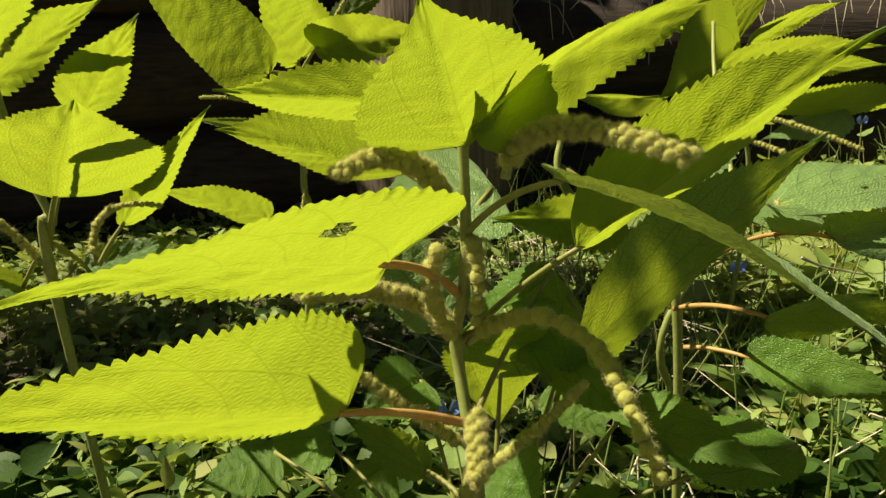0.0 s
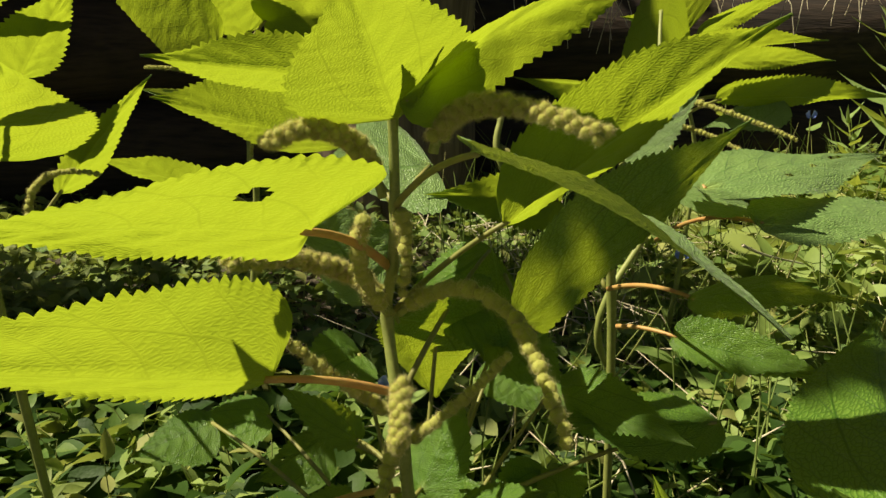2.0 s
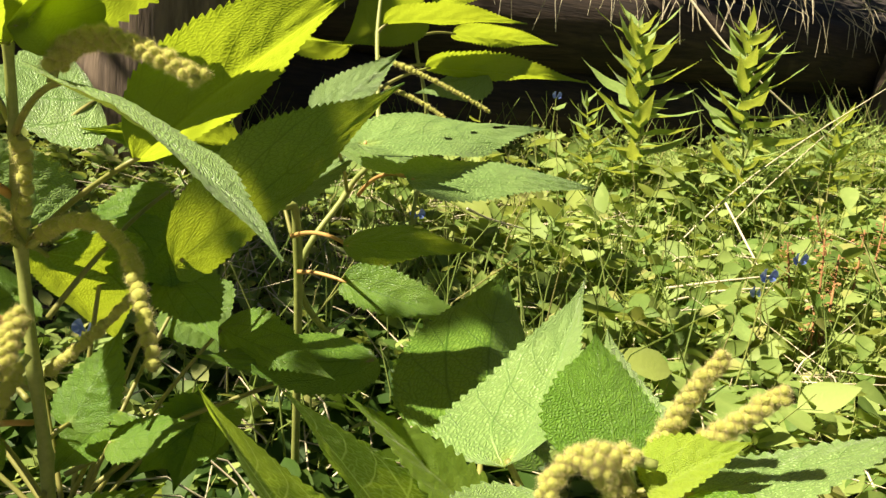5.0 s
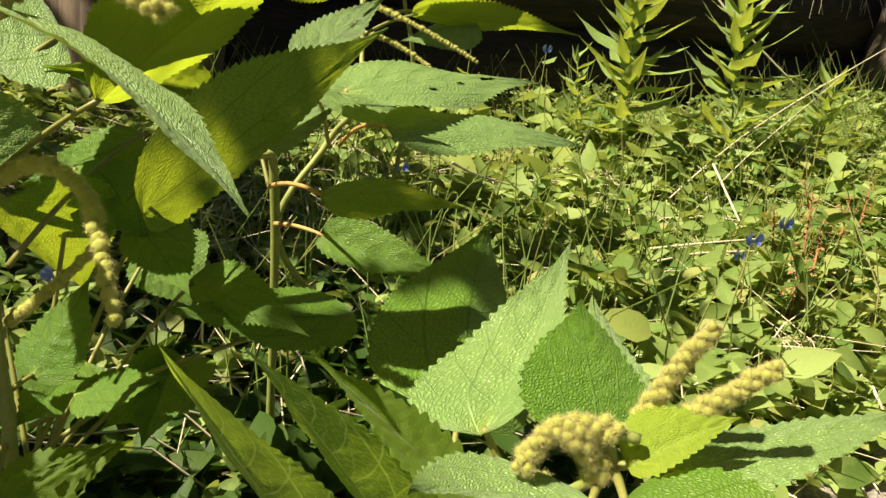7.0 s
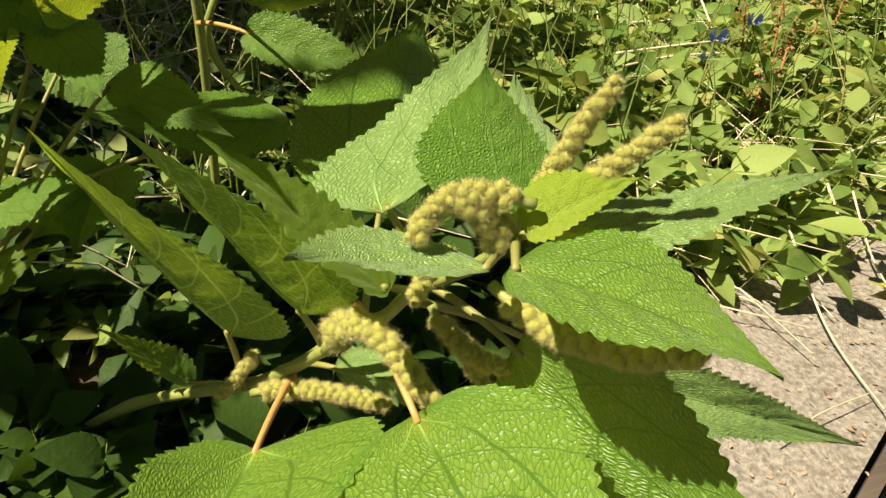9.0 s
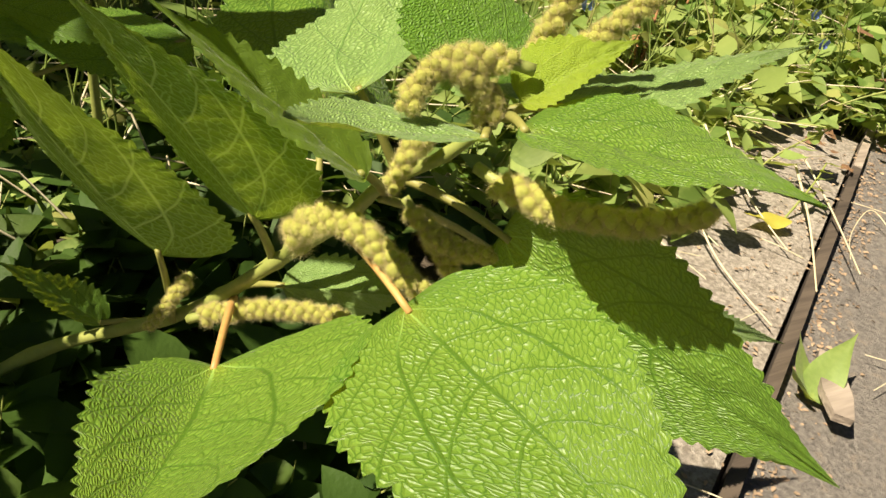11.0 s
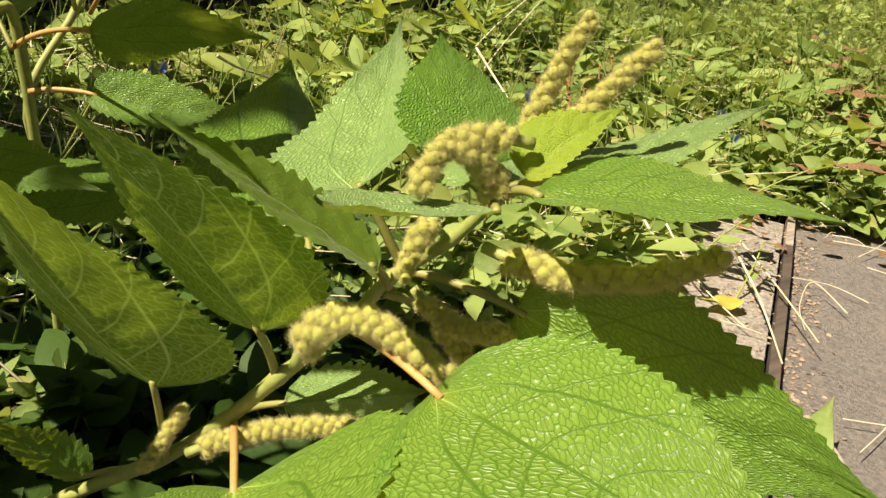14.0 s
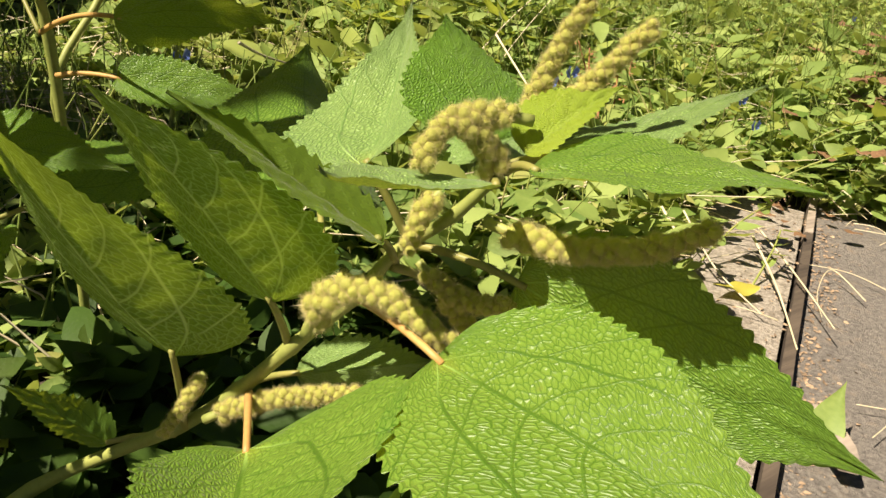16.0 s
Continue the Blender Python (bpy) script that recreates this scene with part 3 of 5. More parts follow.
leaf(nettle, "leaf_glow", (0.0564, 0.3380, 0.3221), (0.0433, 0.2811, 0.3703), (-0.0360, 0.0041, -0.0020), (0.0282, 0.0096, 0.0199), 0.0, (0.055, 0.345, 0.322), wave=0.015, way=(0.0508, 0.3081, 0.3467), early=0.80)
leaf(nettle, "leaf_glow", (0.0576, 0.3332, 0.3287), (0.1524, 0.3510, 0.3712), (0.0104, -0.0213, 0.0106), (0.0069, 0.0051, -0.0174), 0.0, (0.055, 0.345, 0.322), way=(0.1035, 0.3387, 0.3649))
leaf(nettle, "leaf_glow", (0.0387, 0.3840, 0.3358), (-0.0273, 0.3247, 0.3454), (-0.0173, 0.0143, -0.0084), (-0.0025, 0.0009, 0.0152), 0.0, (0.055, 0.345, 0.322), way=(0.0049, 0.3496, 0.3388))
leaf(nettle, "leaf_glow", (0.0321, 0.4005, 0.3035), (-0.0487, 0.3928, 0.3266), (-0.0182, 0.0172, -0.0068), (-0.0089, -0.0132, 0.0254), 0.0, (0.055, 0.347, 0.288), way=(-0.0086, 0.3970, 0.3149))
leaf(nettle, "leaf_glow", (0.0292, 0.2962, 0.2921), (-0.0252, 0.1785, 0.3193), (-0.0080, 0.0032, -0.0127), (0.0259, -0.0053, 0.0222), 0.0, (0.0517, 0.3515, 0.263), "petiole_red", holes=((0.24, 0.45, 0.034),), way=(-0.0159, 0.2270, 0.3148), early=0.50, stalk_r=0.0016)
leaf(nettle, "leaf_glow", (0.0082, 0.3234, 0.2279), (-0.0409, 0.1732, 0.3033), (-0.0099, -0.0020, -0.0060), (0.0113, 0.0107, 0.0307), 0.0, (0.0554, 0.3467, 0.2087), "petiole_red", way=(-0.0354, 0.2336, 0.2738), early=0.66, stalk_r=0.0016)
leaf(nettle, "leaf_pale", (0.0149, 0.3079, 0.1786), (-0.0119, 0.2142, 0.2211), (0.0064, -0.0054, -0.0079), (-0.0004, 0.0046, 0.01), 0.03, (0.0537, 0.3549, 0.1587), "petiole_red")
leaf(nettle, "leaf_pale", (0.0797, 0.2891, 0.3184), (0.1442, 0.2138, 0.2878), (-0.013, -0.017, 0.0105), (0.015, 0.017, -0.0065), 0.0, (0.055, 0.347, 0.288), wave=0.015, way=(0.1215, 0.2480, 0.3110))
leaf(nettle, "leaf_pale", (0.0722, 0.4417, 0.2876), (0.0181, 0.4194, 0.2929), (0.0125, -0.034, -0.0164), (-0.0148, 0.0406, 0.0206), 0.03, (0.0536, 0.4116, 0.272))
leaf(nettle, "leaf_pale", (0.0454, 0.4002, 0.2331), (0.0064, 0.4169, 0.2832), (-0.0118, -0.022, -0.0018), (0.0225, 0.0534, -0.0004), 0.03, (0.051, 0.3795, 0.2346))
leaf(nettle, "leaf_top", (0.0534, 0.3968, 0.2229), (0.0739, 0.4756, 0.1405), (-0.0151, 0.0058, 0.0018), (0.0378, 0.0079, 0.017), 0.03, (0.0506, 0.3694, 0.2356))
leaf(nettle, "leaf_top", (0.0343, 0.3907, 0.162), (-0.0039, 0.3864, 0.1955), (-0.0057, -0.0044, -0.007), (0.0066, 0.002, 0.0077), 0.03, (0.0495, 0.3676, 0.1627))
leaf(nettle, "leaf_top", (0.0629, 0.3793, 0.1409), (0.0863, 0.4029, 0.1823), (-0.0125, 0.0086, 0.0022), (0.0156, -0.0083, -0.0041), 0.03, (0.0562, 0.3598, 0.144))
leaf(nettle, "leaf_top", (0.0081, 0.4652, 0.123), (-0.0357, 0.4601, 0.0958), (-0.0053, 0.0036, 0.0078), (0.0118, -0.008, -0.0175), 0.03, (0.0438, 0.4392, 0.1226), holes=((0.4, 0.2, 0.03), (0.55, -0.3, 0.025)))
leaf(nettle, "leaf_glow", (0.061, 0.3111, 0.1307), (0.1112, 0.3133, 0.1524), (-0.0021, 0.0135, 0.0034), (0.0035, -0.0171, -0.0064), 0.03, (0.0579, 0.3524, 0.125), holes=((0.7, -0.2, 0.04), (0.8, 0.1, 0.03)))
leaf(nettle, "leaf_top", (0.0297, 0.3991, 0.1257), (-0.0146, 0.3802, 0.1189), (-0.0023, 0.0019, 0.0098), (0.0087, -0.0163, -0.0115), 0.03, (0.06, 0.385, 0.07))
leaf(nettle, "leaf_top", (0.0818, 0.3746, 0.1344), (0.1232, 0.3559, 0.155), (0.0028, 0.0116, 0.0049), (-0.0031, -0.0128, -0.0054), 0.03, (0.06, 0.385, 0.07))
leaf(nettle, "leaf_top", (-0.025, 0.4731, 0.1335), (-0.0785, 0.4557, 0.1275), (-0.0062, 0.0161, 0.0082), (0.0059, -0.0154, -0.0079), 0.03, (0.06, 0.385, 0.07))
leaf(nettle, "leaf_top", (-0.0545, 0.459, 0.1375), (-0.0957, 0.437, 0.1285), (-0.007, 0.0106, 0.0065), (0.0105, -0.0146, -0.0127), 0.03, (0.06, 0.385, 0.07))
leaf(nettle, "leaf_top", (0.0305, 0.4626, 0.1771), (-0.003, 0.4207, 0.1731), (-0.0116, 0.0078, 0.0154), (0.015, -0.0111, -0.0093), 0.03, (0.06, 0.385, 0.07))
leaf(nettle, "leaf_top", (0.1088, 0.4816, 0.165), (0.1328, 0.4565, 0.1383), (-0.0163, -0.0058, -0.0092), (0.0257, 0.008, 0.0156), 0.03, (0.06, 0.385, 0.07))
leaf(nettle, "leaf_top", (0.1317, 0.4221, 0.1723), (0.1863, 0.358, 0.1738), (-0.0027, -0.0025, -0.0101), (0.0129, 0.0113, 0.0108), 0.03, (0.06, 0.385, 0.07))
leaf(nettle, "leaf_top", (0.105, 0.4405, 0.1963), (0.132, 0.381, 0.1831), (-0.0129, -0.0043, -0.0068), (0.0198, 0.0078, 0.0051), 0.03, (0.06, 0.385, 0.07))
leaf(nettle, "leaf_top", (0.0755, 0.4396, 0.2262), (0.0952, 0.4005, 0.2002), (-0.0124, -0.0016, -0.007), (0.0223, 0.0064, 0.0072), 0.03, (0.06, 0.385, 0.07))
leaf(nettle, "leaf_top", (0.1248, 0.4098, 0.1317), (0.1118, 0.3621, 0.1114), (-0.0155, 0.0038, 0.0011), (0.0248, -0.0115, 0.011), 0.03, (0.06, 0.385, 0.07))
leaf(nettle, "leaf_young", (0.0555, 0.338, 0.326), (0.0455, 0.3235, 0.361), (-0.0075, 0.004, -0.002), (0.0075, -0.002, 0.003), 0.03)
leaf(nettle, "leaf_young", (0.057, 0.339, 0.326), (0.066, 0.331, 0.3575), (-0.006, 0.005, 0.002), (0.0065, -0.004, -0.001), 0.03)
spike(nettle, (0.0696, 0.3406, 0.3095), (0.0746, 0.3414, 0.34), (0.122, 0.298, 0.321), 0.0050, 0.0037, seed=1, beads=False)
spike(nettle, (0.0504, 0.3472, 0.292), (0.0408, 0.3394, 0.3316), (0.0086, 0.3355, 0.3135), 0.0050, 0.0037, seed=2, beads=False)
spike(nettle, (0.052, 0.3626, 0.2386), (0.0329, 0.3585, 0.2719), (-0.0059, 0.3274, 0.2716), 0.0050, 0.0037, seed=3, beads=False)
spike(nettle, (0.0508, 0.3626, 0.2386), (0.0355, 0.3372, 0.267), (0.045, 0.3213, 0.2896), 0.0048, 0.00352, seed=4)
spike(nettle, (0.0567, 0.3465, 0.2876), (0.0612, 0.3393, 0.2761), (0.0568, 0.3448, 0.2522), 0.0042, 0.00308, seed=5)
spike(nettle, (0.0555, 0.3626, 0.2384), (0.0798, 0.3382, 0.2691), (0.097, 0.3152, 0.2541), 0.0045, 0.0033, seed=6)
spike(nettle, (0.0965, 0.3176, 0.2562), (0.1026, 0.2941, 0.2498), (0.11, 0.271, 0.227), 0.0045, 0.0033, seed=7)
spike(nettle, (0.0564, 0.3349, 0.2205), (0.0558, 0.3181, 0.2186), (0.0553, 0.304, 0.2097), 0.0050, 0.0037, seed=8, beads=False)
spike(nettle, (0.0574, 0.3377, 0.1999), (0.0451, 0.3177, 0.1858), (0.0477, 0.291, 0.1586), 0.0045, 0.0033, seed=9)
spike(nettle, (0.0536, 0.3484, 0.1986), (0.0303, 0.3467, 0.2152), (0.009, 0.3462, 0.2356), 0.0042, 0.00308, seed=10)
spike(nettle, (0.0558, 0.3616, 0.1773), (0.079, 0.3463, 0.2011), (0.0994, 0.3431, 0.2275), 0.00375, 0.00275, seed=11)
leaf(nettle, "leaf_top", (0.22, 0.4102, 0.157), (0.119, 0.3856, 0.1746), (0.0016, -0.0151, -0.0119), (-0.0061, 0.0278, 0.0036), 0.03, (0.06, 0.385, 0.11))
leaf(nettle, "leaf_top", (0.105, 0.4624, 0.2375), (0.0521, 0.4277, 0.2177), (0.0301, -0.0233, -0.0398), (-0.0099, 0.0118, 0.0056), 0.03, (0.058, 0.375, 0.2))
leaf(nettle, "leaf_top", (0.08, 0.4238, 0.1227), (0.0572, 0.3641, 0.124), (-0.0152, 0.006, 0.0074), (0.0251, -0.0097, -0.0055), 0.03, (0.06, 0.385, 0.09))
leaf(nettle, "leaf_top", (0.1312, 0.4086, 0.1308), (0.0938, 0.3708, 0.117), (-0.0141, 0.0106, 0.0092), (0.0143, -0.0093, -0.0134), 0.03, (0.06, 0.385, 0.09))
leaf(nettle, "leaf_glow", (0.0618, 0.2718, 0.1489), (0.1071, 0.2857, 0.1729), (-0.0043, 0.0041, 0.0058), (0.0102, -0.0105, -0.0132), 0.02, (0.06, 0.385, 0.09), wave=0.02, holes=((0.3, 0.5, 0.035), (0.42, 0.75, 0.04), (0.5, -0.35, 0.03), (0.6, 0.4, 0.05), (0.62, -0.6, 0.03), (0.75, 0.1, 0.035), (0.82, 0.55, 0.04), (0.35, -0.1, 0.02), (0.7, 0.8, 0.05)))
# ---- nettles behind, to the right ----
nettle_b = thing("nettle_plant", (0.2, 0.5, 0.0), "nettle with large yellow-green toothed leaves lit from behind", "plant", "nettles")
stalk("stem", nettle_b, [(0.19, 0.5, -0.01), (0.1787, 0.4842, 0.2039), (0.1632, 0.4769, 0.2302), (0.1108, 0.4632, 0.2821), (0.109, 0.4682, 0.3088)], 0.003, 0.0016, "stem", knots=0.2)
leaf(nettle, "leaf_glow", (0.0966, 0.3475, 0.2800), (0.1722, 0.2878, 0.3569), (-0.0083, -0.0148, 0.0280), (0.0153, 0.0201, -0.0058), 0.0, (0.05, 0.369, 0.234), way=(0.1326, 0.3130, 0.3242))
leaf(nettle_b, "leaf_top", (0.1102, 0.3969, 0.2173), (0.2177, 0.4051, 0.3140), (0.004, 0.009, -0.022), (-0.010, -0.011, 0.034), 0.0, (0.1114, 0.4723, 0.2229), way=(0.1640, 0.4085, 0.2667))
leaf(nettle_b, "leaf_glow", (0.1393, 0.4485, 0.2671), (0.0671, 0.4132, 0.279), (0.0022, 0.0005, 0.0151), (0.0018, -0.0085, -0.0143), 0.02, (0.1083, 0.4654, 0.294))
leaf(nettle_b, "leaf_top", (0.1922, 0.3985, 0.2301), (0.2654, 0.3831, 0.2318), (-0.0031, -0.0201, 0.0131), (0.0060, 0.0149, -0.0185), 0.0, (0.1744, 0.4761, 0.2083), "petiole_red", way=(0.2277, 0.3912, 0.2411))
leaf(nettle_b, "leaf_top", (0.201, 0.4387, 0.1936), (0.2685, 0.39, 0.1886), (0.0042, 0.0041, 0.016), (-0.0086, -0.0114, -0.005), 0.03, (0.1784, 0.4674, 0.1883), "petiole_red")
leaf(nettle_b, "leaf_pale", (0.1913, 0.5276, 0.2734), (0.2482, 0.5466, 0.3201), (-0.0111, 0.0091, 0.0098), (0.0095, -0.0076, -0.0084), 0.03, (0.1768, 0.5014, 0.249))
leaf(nettle_b, "leaf_pale", (0.1687, 0.5057, 0.2221), (0.2158, 0.4913, 0.26), (-0.0062, 0.0121, 0.0123), (0.0069, 0.0006, -0.0084), 0.03, (0.1753, 0.4858, 0.205))
nettle_c = thing("nettle_plant", (0.3, 0.66, 0.0), "smaller nettle with insect-eaten toothed leaves and drooping spikes", "plant", "nettles")
stalk("stem", nettle_c, [(0.3, 0.66, -0.01), (0.1913, 0.5535, 0.1384), (0.2227, 0.5695, 0.2133), (0.2424, 0.5751, 0.2472), (0.2499, 0.6435, 0.3245), (0.258, 0.6779, 0.3679)], 0.0028, 0.0014, "stem", knots=0.2)
leaf(nettle_c, "leaf_pale", (0.1987, 0.4157, 0.2791), (0.3476, 0.5071, 0.2796), (0.013, -0.024, -0.008), (-0.014, 0.026, 0.003), 0.03, (0.2424, 0.5751, 0.2472), "petiole_red", holes=((0.35, -0.3, 0.02), (0.5, -0.2, 0.02), (0.68, 0.1, 0.04)))
leaf(nettle_c, "leaf_pale", (0.1876, 0.4385, 0.2730), (0.2906, 0.4926, 0.2383), (0.010, -0.018, -0.006), (-0.010, 0.020, 0.006), 0.04, (0.2227, 0.5695, 0.2133))
leaf(nettle_c, "leaf_pale", (0.2244, 0.4068, 0.2642), (0.3500, 0.4312, 0.2574), (0.004, -0.016, -0.008), (-0.004, 0.022, 0.006), 0.04, (0.2307, 0.5666, 0.2122), "petiole_red")
leaf(nettle_c, "leaf_glow", (0.2541, 0.6449, 0.3326), (0.3722, 0.6349, 0.3458), (-0.0032, -0.0163, 0.0166), (0.0011, 0.0111, -0.0016), 0.02, (0.2499, 0.6435, 0.3245))
leaf(nettle_c, "leaf_glow", (0.2869, 0.6249, 0.3038), (0.441, 0.6427, 0.3023), (0.0011, -0.0077, 0.0169), (-0.0011, 0.0092, -0.0076), 0.02, (0.2483, 0.6187, 0.2832))
leaf(nettle_c, "leaf_pale", (0.344, 0.6408, 0.3033), (0.2824, 0.6326, 0.2816), (-0.0025, 0.0108, 0.003), (0.008, -0.0203, -0.0151), 0.02, (0.2772, 0.6419, 0.302))
spike(nettle_c, (0.2501, 0.6375, 0.3075), (0.2836, 0.6028, 0.3008), (0.3298, 0.581, 0.279), 0.003, 0.002, seed=12)
spike(nettle_c, (0.2503, 0.6301, 0.2863), (0.285, 0.6178, 0.2815), (0.308, 0.593, 0.2624), 0.003, 0.002, seed=13)
nettle_d = thing("nettle_plant", (0.33, 0.85, 0.0), "nettle in the shade before the log wall, top leaves lit", "plant", "nettles")
stalk("stem", nettle_d, [(0.33, 0.82, -0.01), (0.3457, 0.8089, 0.2112), (0.3217, 0.7964, 0.3077), (0.3187, 0.8065, 0.361)], 0.0028, 0.0014, "stem")
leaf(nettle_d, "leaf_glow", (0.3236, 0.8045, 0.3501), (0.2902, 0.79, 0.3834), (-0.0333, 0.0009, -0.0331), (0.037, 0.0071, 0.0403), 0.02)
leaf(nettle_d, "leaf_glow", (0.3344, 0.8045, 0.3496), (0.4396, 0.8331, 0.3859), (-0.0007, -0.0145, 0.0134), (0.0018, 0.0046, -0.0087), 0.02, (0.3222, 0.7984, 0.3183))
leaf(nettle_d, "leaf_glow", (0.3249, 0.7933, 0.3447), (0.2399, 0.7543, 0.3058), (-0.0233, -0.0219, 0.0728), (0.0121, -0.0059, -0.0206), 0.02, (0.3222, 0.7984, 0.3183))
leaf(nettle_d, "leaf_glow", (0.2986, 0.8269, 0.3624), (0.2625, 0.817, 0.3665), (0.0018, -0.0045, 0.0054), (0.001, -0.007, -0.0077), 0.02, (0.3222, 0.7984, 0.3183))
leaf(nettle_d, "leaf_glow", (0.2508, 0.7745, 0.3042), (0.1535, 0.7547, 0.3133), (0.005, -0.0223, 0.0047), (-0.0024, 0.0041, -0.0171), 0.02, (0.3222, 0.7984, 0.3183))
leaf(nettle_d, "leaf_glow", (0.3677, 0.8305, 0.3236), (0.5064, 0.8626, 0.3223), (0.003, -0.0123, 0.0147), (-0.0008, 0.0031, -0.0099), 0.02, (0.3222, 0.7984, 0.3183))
# ---- nettles behind, to the left ----
nettle_e = thing("nettle_plant", (-0.08, 0.6, 0.0), "nettle with yellow-green backlit leaves before the dark logs", "plant", "nettles")
stalk("stem", nettle_e, [(-0.08, 0.6, -0.01), (-0.0528, 0.6027, 0.2234), (-0.0513, 0.5907, 0.2673), (-0.0493, 0.5896, 0.3149), (-0.0456, 0.5772, 0.357)], 0.0028, 0.0014, "stem", knots=0.2)
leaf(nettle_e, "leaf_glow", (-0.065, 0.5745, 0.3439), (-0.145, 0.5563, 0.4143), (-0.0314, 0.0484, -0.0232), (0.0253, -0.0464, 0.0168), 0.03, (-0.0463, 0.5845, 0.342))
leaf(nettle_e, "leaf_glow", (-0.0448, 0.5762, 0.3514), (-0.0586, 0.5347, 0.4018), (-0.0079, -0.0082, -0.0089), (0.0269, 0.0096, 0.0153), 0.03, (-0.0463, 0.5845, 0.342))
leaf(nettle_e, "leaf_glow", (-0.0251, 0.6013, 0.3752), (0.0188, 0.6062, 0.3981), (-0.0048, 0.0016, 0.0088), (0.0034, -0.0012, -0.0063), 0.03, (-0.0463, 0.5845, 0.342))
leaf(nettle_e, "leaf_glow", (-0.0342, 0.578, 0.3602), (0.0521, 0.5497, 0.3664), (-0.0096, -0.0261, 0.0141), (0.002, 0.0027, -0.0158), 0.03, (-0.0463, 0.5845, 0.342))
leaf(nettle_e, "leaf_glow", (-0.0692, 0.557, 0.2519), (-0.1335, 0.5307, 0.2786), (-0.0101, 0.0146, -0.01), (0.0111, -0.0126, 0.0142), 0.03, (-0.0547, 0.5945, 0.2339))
leaf(nettle_e, "leaf_pale", (-0.0674, 0.5873, 0.3043), (-0.1179, 0.569, 0.3187), (0.0054, -0.0091, 0.0073), (0.0031, -0.0113, -0.0034), 0.03, (-0.0514, 0.5936, 0.2829))
spike(nettle_e, (-0.0321, 0.5882, 0.3601), (-0.0196, 0.5925, 0.3821), (-0.0081, 0.5958, 0.3985), 0.0022, 0.0015, seed=14)
spike(nettle_e, (-0.0513, 0.5896, 0.315), (-0.0805, 0.5722, 0.3328), (-0.1106, 0.5715, 0.3312), 0.0022, 0.0015, seed=15)
spike(nettle_e, (-0.0499, 0.5874, 0.3035), (-0.0452, 0.5823, 0.2764), (-0.0523, 0.5772, 0.2499), 0.0022, 0.0015, seed=16)
nettle_f = thing("nettle_plant", (-0.17, 0.48, 0.0), "nettle with broad backlit leaves and curved flower spikes", "plant", "nettles")
stalk("stem", nettle_f, [(-0.16, 0.48, -0.01), (-0.1466, 0.4249, 0.2582), (-0.1389, 0.4198, 0.2846), (-0.1512, 0.4248, 0.3117), (-0.172, 0.4515, 0.3463)], 0.0028, 0.0014, "stem", knots=0.2)
leaf(nettle_f, "leaf_glow", (-0.1261, 0.4022, 0.2984), (-0.066, 0.31, 0.3447), (-0.0288, -0.0132, 0.0111), (0.0352, 0.022, -0.0019), 0.03, (-0.146, 0.4275, 0.2719))
leaf(nettle_f, "leaf_glow", (-0.1492, 0.4894, 0.3303), (-0.0954, 0.4481, 0.3773), (-0.0142, -0.0112, 0.0064), (0.0103, 0.0087, -0.0042), 0.03, (-0.146, 0.4275, 0.2719))
leaf(nettle_f, "leaf_glow", (-0.1318, 0.4779, 0.2682), (-0.0761, 0.4804, 0.3314), (-0.0054, -0.005, 0.005), (0.0045, 0.0239, -0.0049), 0.03, (-0.146, 0.4737, 0.2472))
leaf(nettle_f, "leaf_glow", (-0.1836, 0.4506, 0.3426), (-0.1228, 0.4806, 0.3891), (-0.0025, -0.0178, 0.0148), (0.0046, 0.0044, -0.0089), 0.03, (-0.1726, 0.4488, 0.3323))
leaf(nettle_f, "leaf_glow", (-0.1364, 0.3783, 0.3661), (-0.0889, 0.3555, 0.4058), (-0.0087, -0.0046, 0.0077), (0.0080, 0.0134, -0.0018), 0.03, (-0.1512, 0.4248, 0.3117))
leaf(nettle_f, "leaf_top", (-0.154, 0.4731, 0.2445), (-0.1066, 0.4965, 0.2577), (-0.0043, 0.003, 0.01), (0.0087, -0.0139, -0.0065), 0.03, (-0.146, 0.4275, 0.2719))
leaf(nettle_f, "leaf_top", (-0.1763, 0.452, 0.2423), (-0.2044, 0.4348, 0.2609), (0.0033, 0.0014, 0.0062), (0.0054, -0.0131, -0.004), 0.03, (-0.146, 0.4275, 0.2719))
spike(nettle_f, (-0.1383, 0.4544, 0.2523), (-0.144, 0.4617, 0.2909), (-0.1009, 0.4604, 0.2816), 0.003, 0.002, seed=17)
spike(nettle_f, (-0.1479, 0.4254, 0.261), (-0.1632, 0.4197, 0.2857), (-0.1789, 0.4217, 0.2971), 0.003, 0.002, seed=18)
spike(nettle_f, (-0.1685, 0.4541, 0.3601), (-0.159, 0.4584, 0.3821), (-0.1485, 0.4606, 0.3928), 0.003, 0.002, seed=19)
# ---- the leaning nettle in front ----
nettle_g = thing("nettle_plant", (0.09, 0.36, 0.0), "nettle leaning over the path, broad quilted leaves, thick fuzzy spikes", "plant", "nettles")
stalk("stem", nettle_g, [(0.09, 0.36, -0.01), (0.1339, 0.3121, 0.0603), (0.1775, 0.2669, 0.1083), (0.1913, 0.2433, 0.1361), (0.202, 0.227, 0.16), (0.2162, 0.2138, 0.1823), (0.223, 0.206, 0.199), (0.232, 0.192, 0.216), (0.24, 0.183, 0.233)], 0.0029, 0.0016, "stem", knots=0.22)
leaf(nettle_g, "leaf_young", (0.2374, 0.175, 0.239), (0.2618, 0.1693, 0.2566), (-0.0011, -0.0067, -0.0006), (-0.0012, 0.0104, 0.005), 0.04)
